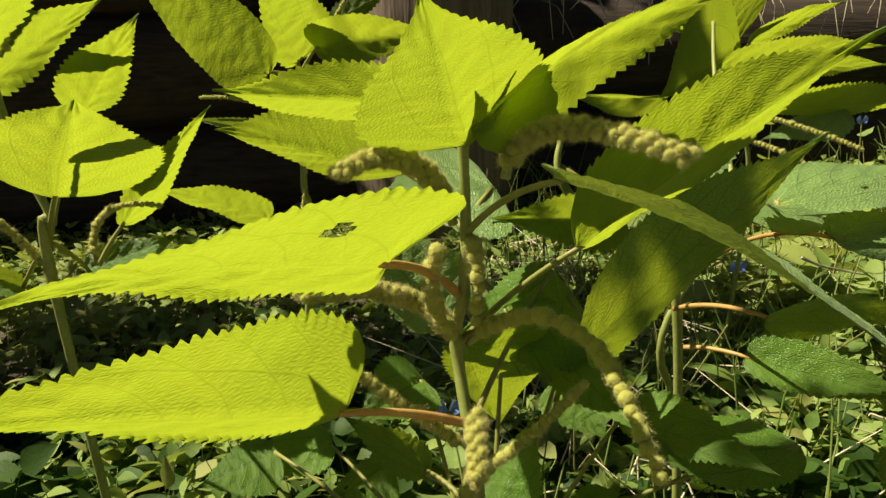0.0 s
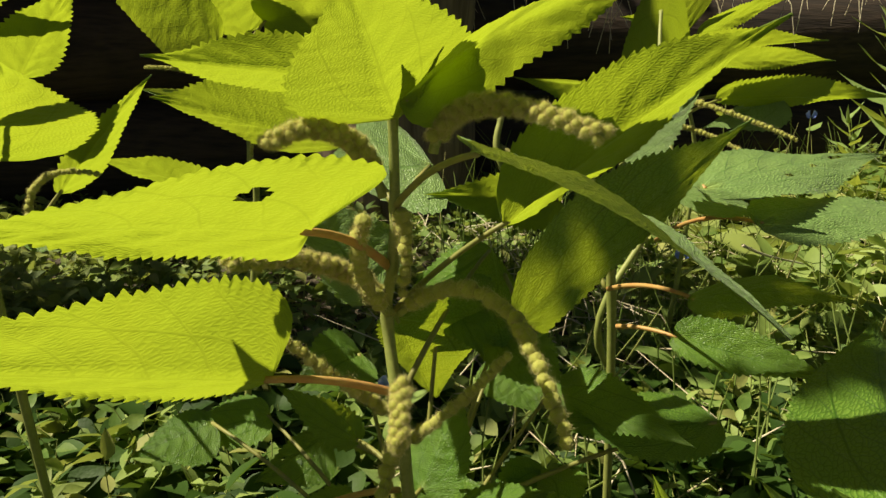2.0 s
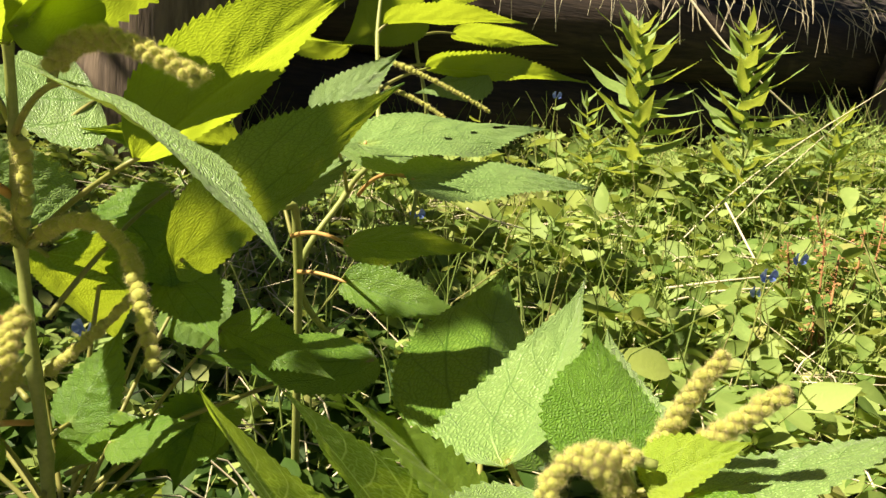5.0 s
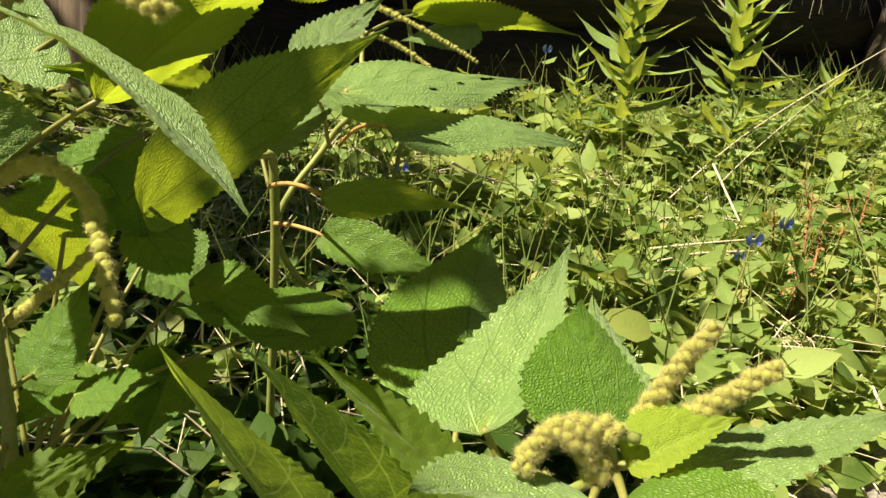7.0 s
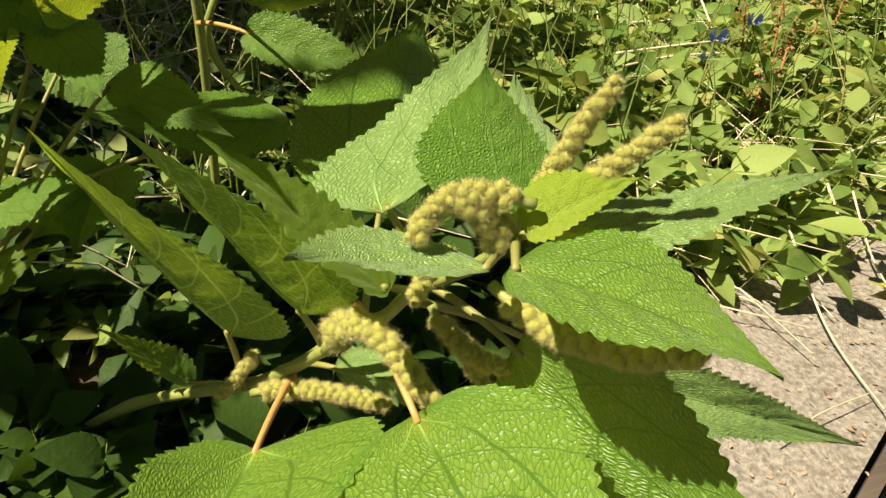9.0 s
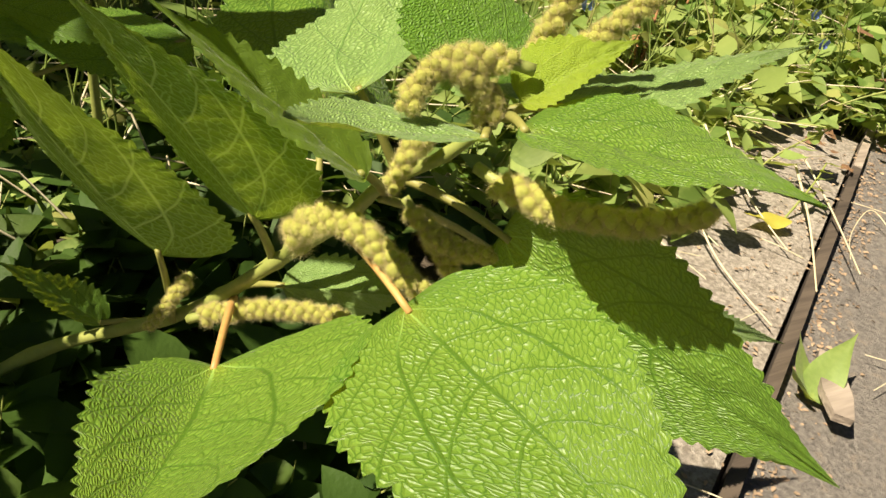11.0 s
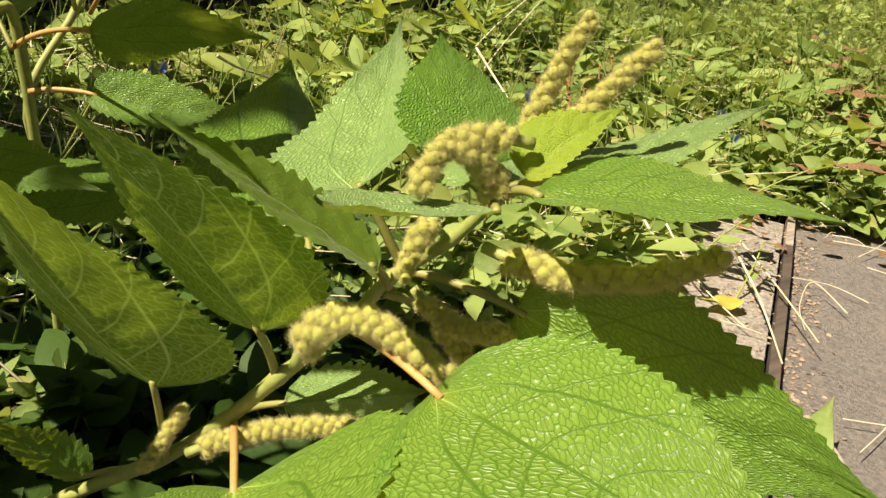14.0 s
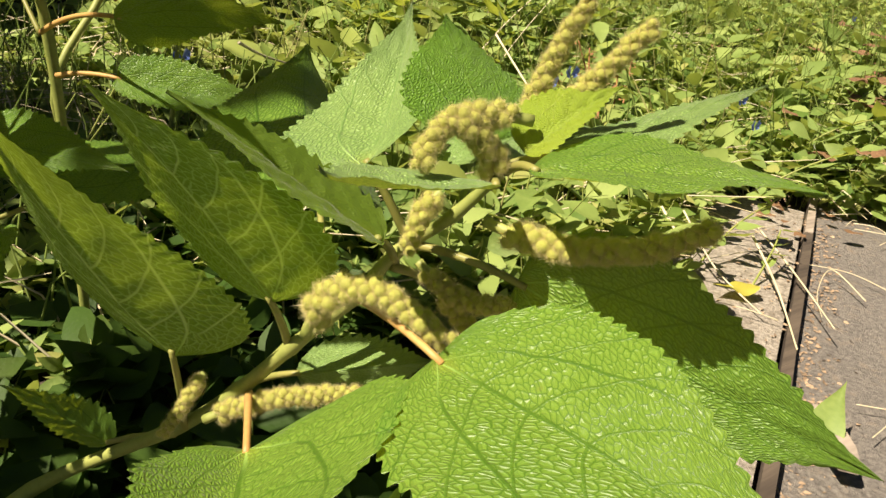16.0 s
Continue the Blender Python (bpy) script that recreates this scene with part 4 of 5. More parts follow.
leaf(nettle_g, "leaf_fresh", (0.2347, 0.1831, 0.2396), (0.2395, 0.2184, 0.2648), (0.0153, -0.0001, 0.0019), (-0.0195, 0.0072, 0.0007), 0.0, (0.24, 0.184, 0.232), way=(0.2364, 0.2021, 0.2520))
leaf(nettle_g, "leaf_pale", (0.2518, 0.2062, 0.2268), (0.2722, 0.2648, 0.244), (-0.0116, 0.0061, -0.007), (0.0192, -0.0057, -0.0033), 0.03, (0.24, 0.184, 0.232))
leaf(nettle_g, "leaf_pale", (0.2111, 0.2073, 0.2264), (0.2648, 0.2747, 0.2605), (0.0092, -0.0079, 0.0128), (-0.0240, 0.0131, -0.0020), 0.0, (0.226, 0.203, 0.203), way=(0.2510, 0.2582, 0.2268), early=0.85)
leaf(nettle_g, "leaf_pale", (0.2494, 0.1740, 0.2372), (0.3247, 0.1692, 0.2554), (-0.0034, -0.0160, 0.0035), (0.0017, 0.0114, -0.0005), 0.0, (0.24, 0.184, 0.232), way=(0.2905, 0.1741, 0.2462))
leaf(nettle_g, "leaf_top", (0.2270, 0.1609, 0.2400), (0.2558, 0.1084, 0.2510), (-0.0118, -0.0132, 0.0022), (0.0190, 0.0135, 0.0020), 0.0, (0.24, 0.183, 0.231), way=(0.2479, 0.1363, 0.2480))
leaf(nettle_g, "leaf_top", (0.2117, 0.1658, 0.1903), (0.2216, 0.0686, 0.1991), (-0.0312, -0.004, -0.009), (0.025, 0.0039, 0.0152), 0.05, (0.2098, 0.2199, 0.1844), "petiole_red", early=1.15)
leaf(nettle_g, "leaf_top", (0.2406, 0.1721, 0.2032), (0.286, 0.088, 0.1848), (-0.0077, 0.0008, -0.0226), (0.0076, -0.001, 0.0231), 0.03, (0.226, 0.203, 0.203))
leaf(nettle_g, "leaf_pale", (0.2270, 0.1696, 0.2330), (0.1777, 0.1675, 0.2428), (-0.0040, 0.0144, 0.0002), (-0.0047, -0.0090, 0.0043), 0.0, (0.238, 0.186, 0.226), way=(0.1903, 0.1873, 0.2291))
leaf(nettle_g, "leaf_glow", (0.2104, 0.1927, 0.2105), (0.1646, 0.2233, 0.2435), (0.0058, 0.0055, 0.0059), (-0.0057, -0.0082, 0.0003), 0.0, (0.2246, 0.2073, 0.1954), way=(0.1873, 0.2105, 0.2286))
leaf(nettle_g, "leaf_under", (0.1929, 0.2215, 0.1811), (0.1460, 0.2231, 0.2466), (-0.0067, 0.0229, -0.0063), (0.0208, -0.0129, 0.0075), 0.0, (0.2015, 0.2277, 0.1608), wave=0.0, quilt=0.0002, way=(0.1700, 0.2168, 0.2196))
leaf(nettle_g, "leaf_under", (0.1733, 0.2511, 0.1496), (0.1237, 0.2358, 0.2407), (-0.0117, 0.0132, 0.0055), (0.0248, -0.0243, 0.0122), 0.0, (0.1788, 0.2611, 0.1122), wave=0.0, quilt=0.0002, way=(0.1525, 0.2608, 0.1727))
leaf(nettle_g, "leaf_top", (0.1754, 0.1939, 0.1539), (0.1309, 0.1184, 0.1882), (0.038, -0.0105, 0.0262), (-0.0185, 0.0130, 0.0047), 0.04, (0.1942, 0.2408, 0.1357), "petiole_red")
leaf(nettle_g, "leaf_pale", (0.2924, 0.2188, 0.1453), (0.4242, 0.1764, 0.1134), (-0.0056, -0.0133, -0.0056), (0.004, 0.0018, 0.0143), 0.03, (0.223, 0.206, 0.195))
leaf(nettle_g, "leaf_top", (0.1585, 0.2871, 0.0924), (0.126, 0.2897, 0.1272), (-0.0059, 0.0046, -0.0059), (0.0067, 0.0023, 0.0061), 0.03, (0.1795, 0.2743, 0.0993))
leaf(nettle_g, "leaf_pale", (0.2070, 0.2323, 0.1455), (0.2307, 0.1903, 0.1699), (0.0065, 0.0064, 0.0080), (0.0038, -0.0036, -0.0108), 0.0, (0.1953, 0.2512, 0.1313), way=(0.2259, 0.2090, 0.1574))
leaf(nettle_g, "leaf_top", (0.2312, 0.2721, 0.1909), (0.2822, 0.3938, 0.2206), (0.0344, -0.0039, -0.0286), (-0.0389, 0.0159, -0.0012), 0.0, (0.2151, 0.2289, 0.1701), way=(0.2588, 0.3502, 0.2022))
spike(nettle_g, (0.246, 0.187, 0.24), (0.25, 0.186, 0.26), (0.256, 0.18, 0.276), 0.0035, 0.0026, seed=20, beads=False)
spike(nettle_g, (0.248, 0.183, 0.24), (0.256, 0.176, 0.255), (0.267, 0.168, 0.272), 0.0035, 0.0026, seed=21, beads=False)
spike(nettle_g, (0.2388, 0.1752, 0.2468), (0.2165, 0.1878, 0.2506), (0.2111, 0.1808, 0.2346), 0.00415, 0.00289, seed=22, beads=False)
spike(nettle_g, (0.2333, 0.1781, 0.231), (0.2299, 0.18, 0.2427), (0.221, 0.1811, 0.2446), 0.00415, 0.00289, seed=23, beads=False)
spike(nettle_g, (0.2356, 0.1828, 0.2174), (0.2472, 0.1508, 0.213), (0.264, 0.134, 0.232), 0.00439, 0.00306, seed=24, beads=False)
spike(nettle_g, (0.1984, 0.21, 0.1747), (0.2022, 0.2042, 0.2084), (0.2168, 0.1677, 0.1922), 0.00488, 0.0034, seed=25, beads=False)
spike(nettle_g, (0.1795, 0.2418, 0.1288), (0.1986, 0.2285, 0.1451), (0.22, 0.207, 0.149), 0.00415, 0.00289, seed=26, beads=False)
spike(nettle_g, (0.1829, 0.2519, 0.1399), (0.1772, 0.2519, 0.1315), (0.1681, 0.2519, 0.1181), 0.00329, 0.0023, seed=27, beads=False)
spike(nettle_g, (0.2269, 0.1925, 0.2228), (0.2214, 0.1942, 0.218), (0.2175, 0.1917, 0.2073), 0.0039, 0.00272, seed=28, beads=False)
spike(nettle_g, (0.2248, 0.1963, 0.2009), (0.233, 0.1831, 0.188), (0.2382, 0.1707, 0.1983), 0.00366, 0.00255, seed=29, beads=False)
spike(nettle_g, (0.2349, 0.1973, 0.1884), (0.24, 0.1892, 0.1813), (0.242, 0.1821, 0.1739), 0.0039, 0.00272, seed=30, beads=False)

# ---- ground cover, weeds and litter ----
def foliage(leaves, width=0.5, fold=0.25, droop=0.2, outline=((0.0, 0.0), (0.3, 0.95), (0.65, 0.7), (1.0, 0.0))):
    """Many small leaves in one mesh. leaves: rows of base (3), way (3), length, roll; outline: half width along the leaf."""
    a = np.asarray(leaves, dtype=np.float64)
    b, d, ln, roll = a[:, 0:3], a[:, 3:6], a[:, 6:7], a[:, 7]
    d = d / np.linalg.norm(d, axis=1, keepdims=True)
    up = np.tile(np.array([[0.0, 0.0, 1.0]]), (len(a), 1))
    sd = np.cross(d, up)
    sd /= np.maximum(np.linalg.norm(sd, axis=1, keepdims=True), 1e-6)
    nm = np.cross(sd, d)
    c, s = np.cos(roll)[:, None], np.sin(roll)[:, None]
    sd, nm = sd * c + nm * s, nm * c - sd * s
    w = ln * width * 0.5
    rows = []
    for t, k in outline:
        mid = b + d * ln * t - nm * ln * droop * t * t
        if k == 0.0:
            rows.append([mid])
        else:
            rows.append([mid - sd * w * k + nm * w * k * fold, mid, mid + sd * w * k + nm * w * k * fold])
    pts = np.stack([p for r in rows for p in r], axis=1)
    last = 3 * (len(outline) - 2) + 1
    faces = [(0, 1, 2), (0, 2, 3)]
    for q in range(1, last - 3, 3):
        faces += [(q, q + 3, q + 4, q + 1), (q + 1, q + 4, q + 5, q + 2)]
    faces += [(last - 3, last, last - 2), (last - 2, last, last - 1)]
    out = []
    for i in range(len(a)):
        o = (last + 1) * i
        for f in faces:
            out.append(tuple(o + q for q in f))
    return pts.reshape(-1, 3).tolist(), out


def threads(lines, r):
    """Thin three-sided stems in one mesh; lines: start, end, sideways sag."""
    verts, faces = [], []
    for a, b, sag in lines:
        a, b = Vector(a), Vector(b)
        mid = (a + b) / 2 + Vector(sag)
        d = (b - a).normalized()
        s = d.orthogonal().normalized() * r
        u = d.cross(s.normalized()) * r
        k = len(verts)
        for p, q in ((a, 1.0), (mid, 0.8), (b, 0.45)):
            verts += [p + s * q, p - s * 0.5 * q + u * 0.87 * q, p - s * 0.5 * q - u * 0.87 * q]
        for i in (0, 3):
            for j in range(3):
                m = (j + 1) % 3
                faces.append((k + i + j, k + i + m, k + i + 3 + m, k + i + 3 + j))
    return verts, faces


def in_bed(x, y):
    """Whether weeds grow there: beside the path's edge, or past its end, and before the log wall."""
    if y > 1.62 + 0.14 * x:
        return False
    p = Vector((x, y, 0)) - EDGE
    a, c = p.dot(ALONG), p.dot(ACROSS)
    ragged = 0.05 * noise.noise(Vector((x * 7, y * 7, 2)))
    return c > 0.11 + ragged if a < 0.45 + 2 * ragged else (c > -0.5 + ragged or a > 0.75 + ragged * 3)


OVAL = ((0.0, 0.0), (0.1, 0.48), (0.28, 0.96), (0.5, 0.93), (0.72, 0.62), (0.88, 0.28), (1.0, 0.0))


def weed_bed(name, label, x0, x1, y0, y1, count, size, tall, material, seed, width=0.52):
    rng = random.Random(seed)
    leaves, lines = [], []
    for _ in range(count):
        x, y = rng.uniform(x0, x1), rng.uniform(y0, y1)
        if not in_bed(x, y):
            continue
        z = height(x, y) - 0.012
        h = tall * rng.uniform(0.35, 1.0) * (0.75 + 0.6 * noise.noise(Vector((x * 3.5, y * 3.5, seed))))
        lean = Vector((rng.gauss(0, 0.35), rng.gauss(0, 0.35), 1.0)) * h
        lines.append(((x, y, z), (x + lean.x, y + lean.y, z + h), (0, 0, 0)))
        turn = rng.random() * 6.3
        for i in range(rng.randint(4, 8)):
            u = rng.uniform(0.3, 1.0)
            turn += 2.4 + rng.uniform(-0.4, 0.4)
            pitch = rng.uniform(-0.5, 1.0)
            leaves.append((x + lean.x * u, y + lean.y * u, z + h * u, math.cos(turn), math.sin(turn), pitch, size * rng.uniform(0.5, 1.15), rng.gauss(0, 0.55)))
    v, f = foliage(leaves, width, outline=OVAL)
    tagged(new(name, mesh_from(name, v, f, material)), label, "weeds", kind="stuff")
    v, f = threads(lines, 0.0008)
    tagged(new("weed_stems", mesh_from("weed_stems", v, f, "stem")), "thin green stems of the low weeds", "weeds", kind="stuff")


weed_bed("ground_cover", "dense low green weeds with small oval leaves", -0.9, 2.2, 0.42, 1.75, 8000, 0.026, 0.085, "herb", 11)
weed_bed("ground_cover", "dense low green weeds with broader leaves", 0.4, 1.7, 0.4, 1.4, 2600, 0.036, 0.125, "herb", 12, 0.6)
weed_bed("ground_cover", "scattered taller weeds with large pale oval leaves", 0.35, 2.2, 0.5, 1.6, 420, 0.058, 0.17, "herb_far", 15, 0.5)
weed_bed("far_ground_cover", "low green weeds farther along the path", 1.6, 5.0, -0.6, 2.3, 7000, 0.036, 0.13, "herb_far", 13)
weed_bed("understory", "broad weed leaves under the nettles, shade put into their dark green", -0.5, 0.42, 0.2, 0.75, 850, 0.036, 0.085, "herb_shaded", 14, 0.7)


def blades(name, label, count, x0, x1, y0, y1, tall, material, seed, flat=0.0):
    """Thin curved grass blades or straws, joined."""
    rng = random.Random(seed)
    lines = []
    for _ in range(count):
        x, y = rng.uniform(x0, x1), rng.uniform(y0, y1)
        if not in_bed(x, y):
            continue
        z, h, w = height(x, y) - 0.01, tall * rng.uniform(0.4, 1.1), rng.random() * 6.3
        out = h * (rng.uniform(0.1, 0.6) + flat)
        lines.append(((x, y, z + flat * 0.02), (x + math.cos(w) * out, y + math.sin(w) * out, z + h * (1 - 0.75 * flat)),
                      (-math.cos(w) * out * 0.2, -math.sin(w) * out * 0.2, h * 0.1)))
    v, f = threads(lines, 0.0011)
    tagged(new(name, mesh_from(name, v, f, material)), label, "grass", kind="stuff")


blades("grass", "thin green grass blades among the weeds", 1700, 0.1, 2.2, 0.5, 1.6, 0.17, "grass", 21)
blades("grass", "thin green grass blades farther along the path", 1500, 1.5, 4.0, 0.3, 1.9, 0.2, "grass", 24)
blades("dry_grass", "pale dry straw lying among the weeds", 1100, 0.05, 1.8, 0.45, 1.4, 0.13, "straw", 22, 0.55)
blades("dry_grass", "pale dry straw and roots along the path edge", 420, 0.5, 1.7, 0.3, 0.8, 0.08, "straw", 23, 0.9)


def bank_growth():
    """Grass, roots and weeds on the bank above the logs."""
    rng = random.Random(31)
    leaves, lines = [], []
    for _ in range(1100):
        x = rng.uniform(-2.6, 4.0)
        y = 1.76 + 0.14 * x + rng.uniform(0.0, 1.3)
        z = (0.9 if x < 0 else 0.46) + 0.2 * (y - 1.76 - 0.14 * x) + rng.uniform(-0.02, 0.12)
        w = rng.random() * 6.3
        leaves.append((x, y, z, math.cos(w), math.sin(w), rng.uniform(-0.2, 0.9), rng.uniform(0.02, 0.06), rng.gauss(0, 0.4)))
    for _ in range(260):
        x = rng.uniform(0.1, 3.4)
        y = 1.60 + 0.14 * x
        top = 0.47 + rng.uniform(-0.02, 0.05)
        drop = rng.uniform(0.03, 0.16)
        lines.append(((x, y + 0.06, top), (x + rng.uniform(-0.09, 0.09), y - rng.uniform(0.0, 0.04), top - drop), (0, -0.02, 0.02)))
    v, f = foliage(leaves, 0.3)
    tagged(new("bank_weeds", mesh_from("bank_weeds", v, f, "herb_shaded")), "weeds on the bank above the logs, shade put into their green", "weeds", kind="stuff")
    v, f = threads(lines, 0.0014)
    tagged(new("hanging_roots", mesh_from("hanging_roots", v, f, "straw")), "dry roots and straws hanging over the log edge", "roots", kind="stuff")


bank_growth()


def lance_mesh(seed):
    v, f, uv = blade((0, 0, 0), (1, 0, 0), (0, 0.13, 0.03), (0, -0.13, 0.03), bend=0.05, teeth=8, fine=False, quilt=0.0, wave=0.03, seed=seed, tooth=0.001)
    return mesh_from("lance_leaf", v, f, "lance", uv)


MAT["lance"] = leaf_material("lance", (0.19, 0.30, 0.075), (0.28, 0.39, 0.11), (0.5, 0.58, 0.07), (0.3, 0.38, 0.14), 0.1, 0.36, 0.45, 0.3, 0.2, net_show=0.1)
LANCES = [lance_mesh(s) for s in range(3)]


def tall_weed(at, top, leaves, size, seed):
    """An upright weed with whorls of narrow pointed leaves."""
    rng = random.Random(seed)
    at, top = Vector(at), Vector(top)
    ob = thing("tall_weed", at, "upright green weed with many narrow pointed leaves", "weed", "tall weeds")
    pts = [at, at.lerp(top, 0.35) + Vector((rng.gauss(0, 0.006), 0, 0)), at.lerp(top, 0.7) + Vector((rng.gauss(0, 0.006), 0, 0)), top]
    stalk("stem", ob, pts, 0.0024, 0.0011, "stem")
    turn = rng.random() * 6
    for i in range(leaves):
        u = 0.22 + 0.78 * (i / leaves) ** 0.75
        turn += 2.4
        ln = size * (1.15 - 0.55 * u) * rng.uniform(0.8, 1.15) * (0.7 if u > 0.93 else 1.0)
        tilt = radians(14 + 40 * max(0.0, u - 0.3) + rng.gauss(0, 11))
        kid = new("leaf", LANCES[i % 3])
        m = Matrix.LocRotScale(at.lerp(top, u), Euler((rng.gauss(0, 0.25), -tilt, turn)), Vector((ln, ln * rng.uniform(0.7, 1.0), ln)))
        adopt(kid, ob, m)


tall_weed((0.865, 1.19, 0.0), (0.847, 1.285, 0.36), 46, 0.145, 1)
tall_weed((1.04, 1.15, 0.0), (1.043, 1.23, 0.375), 46, 0.14, 2)
tall_weed((1.22, 1.13, 0.0), (1.228, 1.16, 0.25), 30, 0.105, 3)
tall_weed((0.79, 1.22, 0.0), (0.77, 1.28, 0.22), 20, 0.08, 4)
tall_weed((0.96, 1.05, 0.0), (0.97, 1.07, 0.20), 20, 0.075, 5)


def dayflower(at, seed):
    """A small blue flower with two rounded petals over a green stalk with a few leaves."""
    rng = random.Random(seed)
    at = Vector(at)
    foot = Vector((at.x + rng.gauss(0, 0.02), at.y + rng.gauss(0, 0.02), height(at.x, at.y) - 0.012))
    ob = thing("dayflower", foot, "small bright blue dayflower on a thin green stem", "flower", "dayflowers")
    stalk("stem", ob, [foot, foot.lerp(at, 0.5) + Vector((0.004, 0, 0.004)), at], 0.0011, 0.0008, "stem", sides=6)
    for side in (-1, 1):
        verts, faces = [at], []
        for ring, r in enumerate((0.5, 1.0)):
            for i in range(9):
                w = radians(10 + i * 20) - math.pi / 2
                u = Vector((side * math.cos(w) * 0.0075 * r + side * 0.002, -0.002 * r * r, math.sin(w) * 0.0068 * r + 0.005))
                verts.append(at + u + Vector((0, 0.0009 * math.sin(i * 2.1 + side), 0)))
        for i in range(8):
            faces += [(0, 1 + i, 2 + i), (1 + i, 10 + i, 11 + i, 2 + i)]
        part("petal", verts, faces, "petal", ob, at)
    for i in range(3):
        w = rng.random() * 6.3
        kid = new("leaf", LANCES[i])
        adopt(kid, ob, Matrix.LocRotScale(foot.lerp(at, 0.4 + 0.25 * i), Euler((0, -0.4, w)), Vector((0.035, 0.075, 0.035))))


dayflower((0.705, 0.628, 0.144), 1)
dayflower((0.706, 0.677, 0.088), 2)
dayflower((0.60, 1.36, 0.235), 3)
dayflower((0.72, 1.3, 0.215), 4)
dayflower((0.36, 0.86, 0.11), 5)
dayflower((0.043, 0.572, 0.10), 6)
dayflower((1.05, 0.64, 0.10), 7)
dayflower((2.0, 1.02, 0.17), 8)
dayflower((1.0, 0.58, 0.085), 9)
dayflower((0.60, 0.55, 0.155), 10)


def straw(points, r, label, name="dry_stalk"):
    ob = thing(name, points[0], label, "stalk", "dry stalks")
    stalk("stem", ob, points, r, r * 0.5, "straw", sides=6)
    return ob


straw([(0.75, 0.95, 0.01), (0.98, 1.05, 0.15), (1.30, 1.14, 0.31)], 0.0014, "long bleached dry stalk leaning over the weeds")
straw([(0.80, 0.93, 0.01), (0.97, 1.02, 0.12), (1.2, 1.12, 0.25)], 0.001, "long bleached dry stalk leaning over the weeds")
straw([(1.02, 1.55, 0.50), (1.15, 1.42, 0.33), (1.32, 1.34, 0.2)], 0.0032, "reddish-brown dry stem fallen against the weeds")
straw([(0.646, 0.753, 0.065), (0.71, 0.75, 0.075), (0.78, 0.735, 0.09)], 0.0018, "bleached dry stalk lying on the weeds")
straw([(0.65, 0.74, 0.055), (0.71, 0.742, 0.066), (0.77, 0.72, 0.08)], 0.0016, "bleached dry stalk lying on the weeds")
straw([(0.80, 0.88, 0.14), (0.79, 0.80, 0.10), (0.79, 0.72, 0.05)], 0.0018, "bleached dry stalk lying on the weeds")
straw([(0.76, 0.71, 0.08), (0.80, 0.69, 0.07), (0.81, 0.64, 0.01)], 0.0022, "curled pale dry leaf stalk")
straw([(0.40, 0.80, 0.14), (0.44, 0.83, 0.12), (0.50, 0.86, 0.1)], 0.0018, "bleached dry stalk lying on the weeds")
straw([(0.62, 0.42, 0.05), (0.605, 0.34, 0.015), (0.585, 0.262, 0.012)], 0.0011, "thin straw with a papery husk on the slab")
straw([(0.73, 0.463, 0.05), (0.71, 0.40, 0.02), (0.686, 0.33, 0.012)], 0.0011, "bleached dry stalk lying on the slab")
straw([(0.83, 0.44, 0.03), (0.78, 0.36, 0.02), (0.72, 0.285, 0.016)], 0.0011, "bleached dry stalk lying on the slab")

straw([(0.799, 0.424, 0.03), (0.736, 0.352, 0.02), (0.669, 0.285, 0.008)], 0.0014, "pale bleached grass stalk lying across the edging board")
straw([(0.714, 0.478, 0.05), (0.705, 0.445, 0.035), (0.679, 0.406, 0.03)], 0.0016, "pale bleached grass stalk among the weeds")
straw([(0.835, 0.314, 0.004), (0.852, 0.361, 0.012), (0.798, 0.343, 0.006), (0.758, 0.314, 0.003)], 0.0006, "thin curled straw lying on the path")


def dock(at, top, seed):
    """A rusty dried seed stalk with side branches of small bracts."""
    rng = random.Random(seed)
    at, top = Vector(at), Vector(top)
    ob = thing("dry_dock", at, "rust-brown dried dock stalk with small seed clusters", "weed", "dry docks")
    stalk("stem", ob, [at, at.lerp(top, 0.5) + Vector((0.008, 0, 0)), top], 0.0022, 0.001, "rust", sides=6)
    leaves = []
    for i in range(70):
        u = rng.uniform(0.25, 1.0)
        w = rng.random() * 6.3
        leaves.append((*(at.lerp(top, u) + Vector((rng.gauss(0, 0.004), rng.gauss(0, 0.004), 0))), math.cos(w), math.sin(w), rng.uniform(-0.3, 0.6), rng.uniform(0.004, 0.009), 0.0))
    v, f = foliage(leaves, 0.6)
    part("seed_head", v, f, "rust", ob, at)


dock((0.72, 0.60, 0.0), (0.77, 0.66, 0.10), 1)
dock((0.74, 0.61, 0.0), (0.83, 0.70, 0.13), 2)
dock((0.98, 0.79, 0.0), (1.05, 0.85, 0.14), 3)
dock((0.80, 0.72, 0.0), (0.79, 0.74, 0.13), 4)
dock((0.86, 0.70, 0.0), (0.90, 0.74, 0.15), 5)
dock((0.78, 0.66, 0.0), (0.80, 0.70, 0.16), 6)
dock((0.92, 0.76, 0.0), (0.88, 0.80, 0.15), 7)


def ground_leaf(at, size, turn, material, label, seed, group):
    v, f, uv = blade((0, 0, 0), (1, 0, 0), (0, 0.24, 0.06), (0, -0.24, 0.08), bend=0.06, teeth=10, fine=False, quilt=0.0, curl=-0.1, wave=0.06, seed=seed, tooth=0.003)
    ob = new("fallen_leaf", mesh_from("fallen_leaf", v, f, material, uv))
    ob.matrix_basis = Matrix.LocRotScale(Vector(at), Euler((0.15, -0.1, turn)), Vector((size, size, size)))
    tagged(ob, label, "leaf", group)


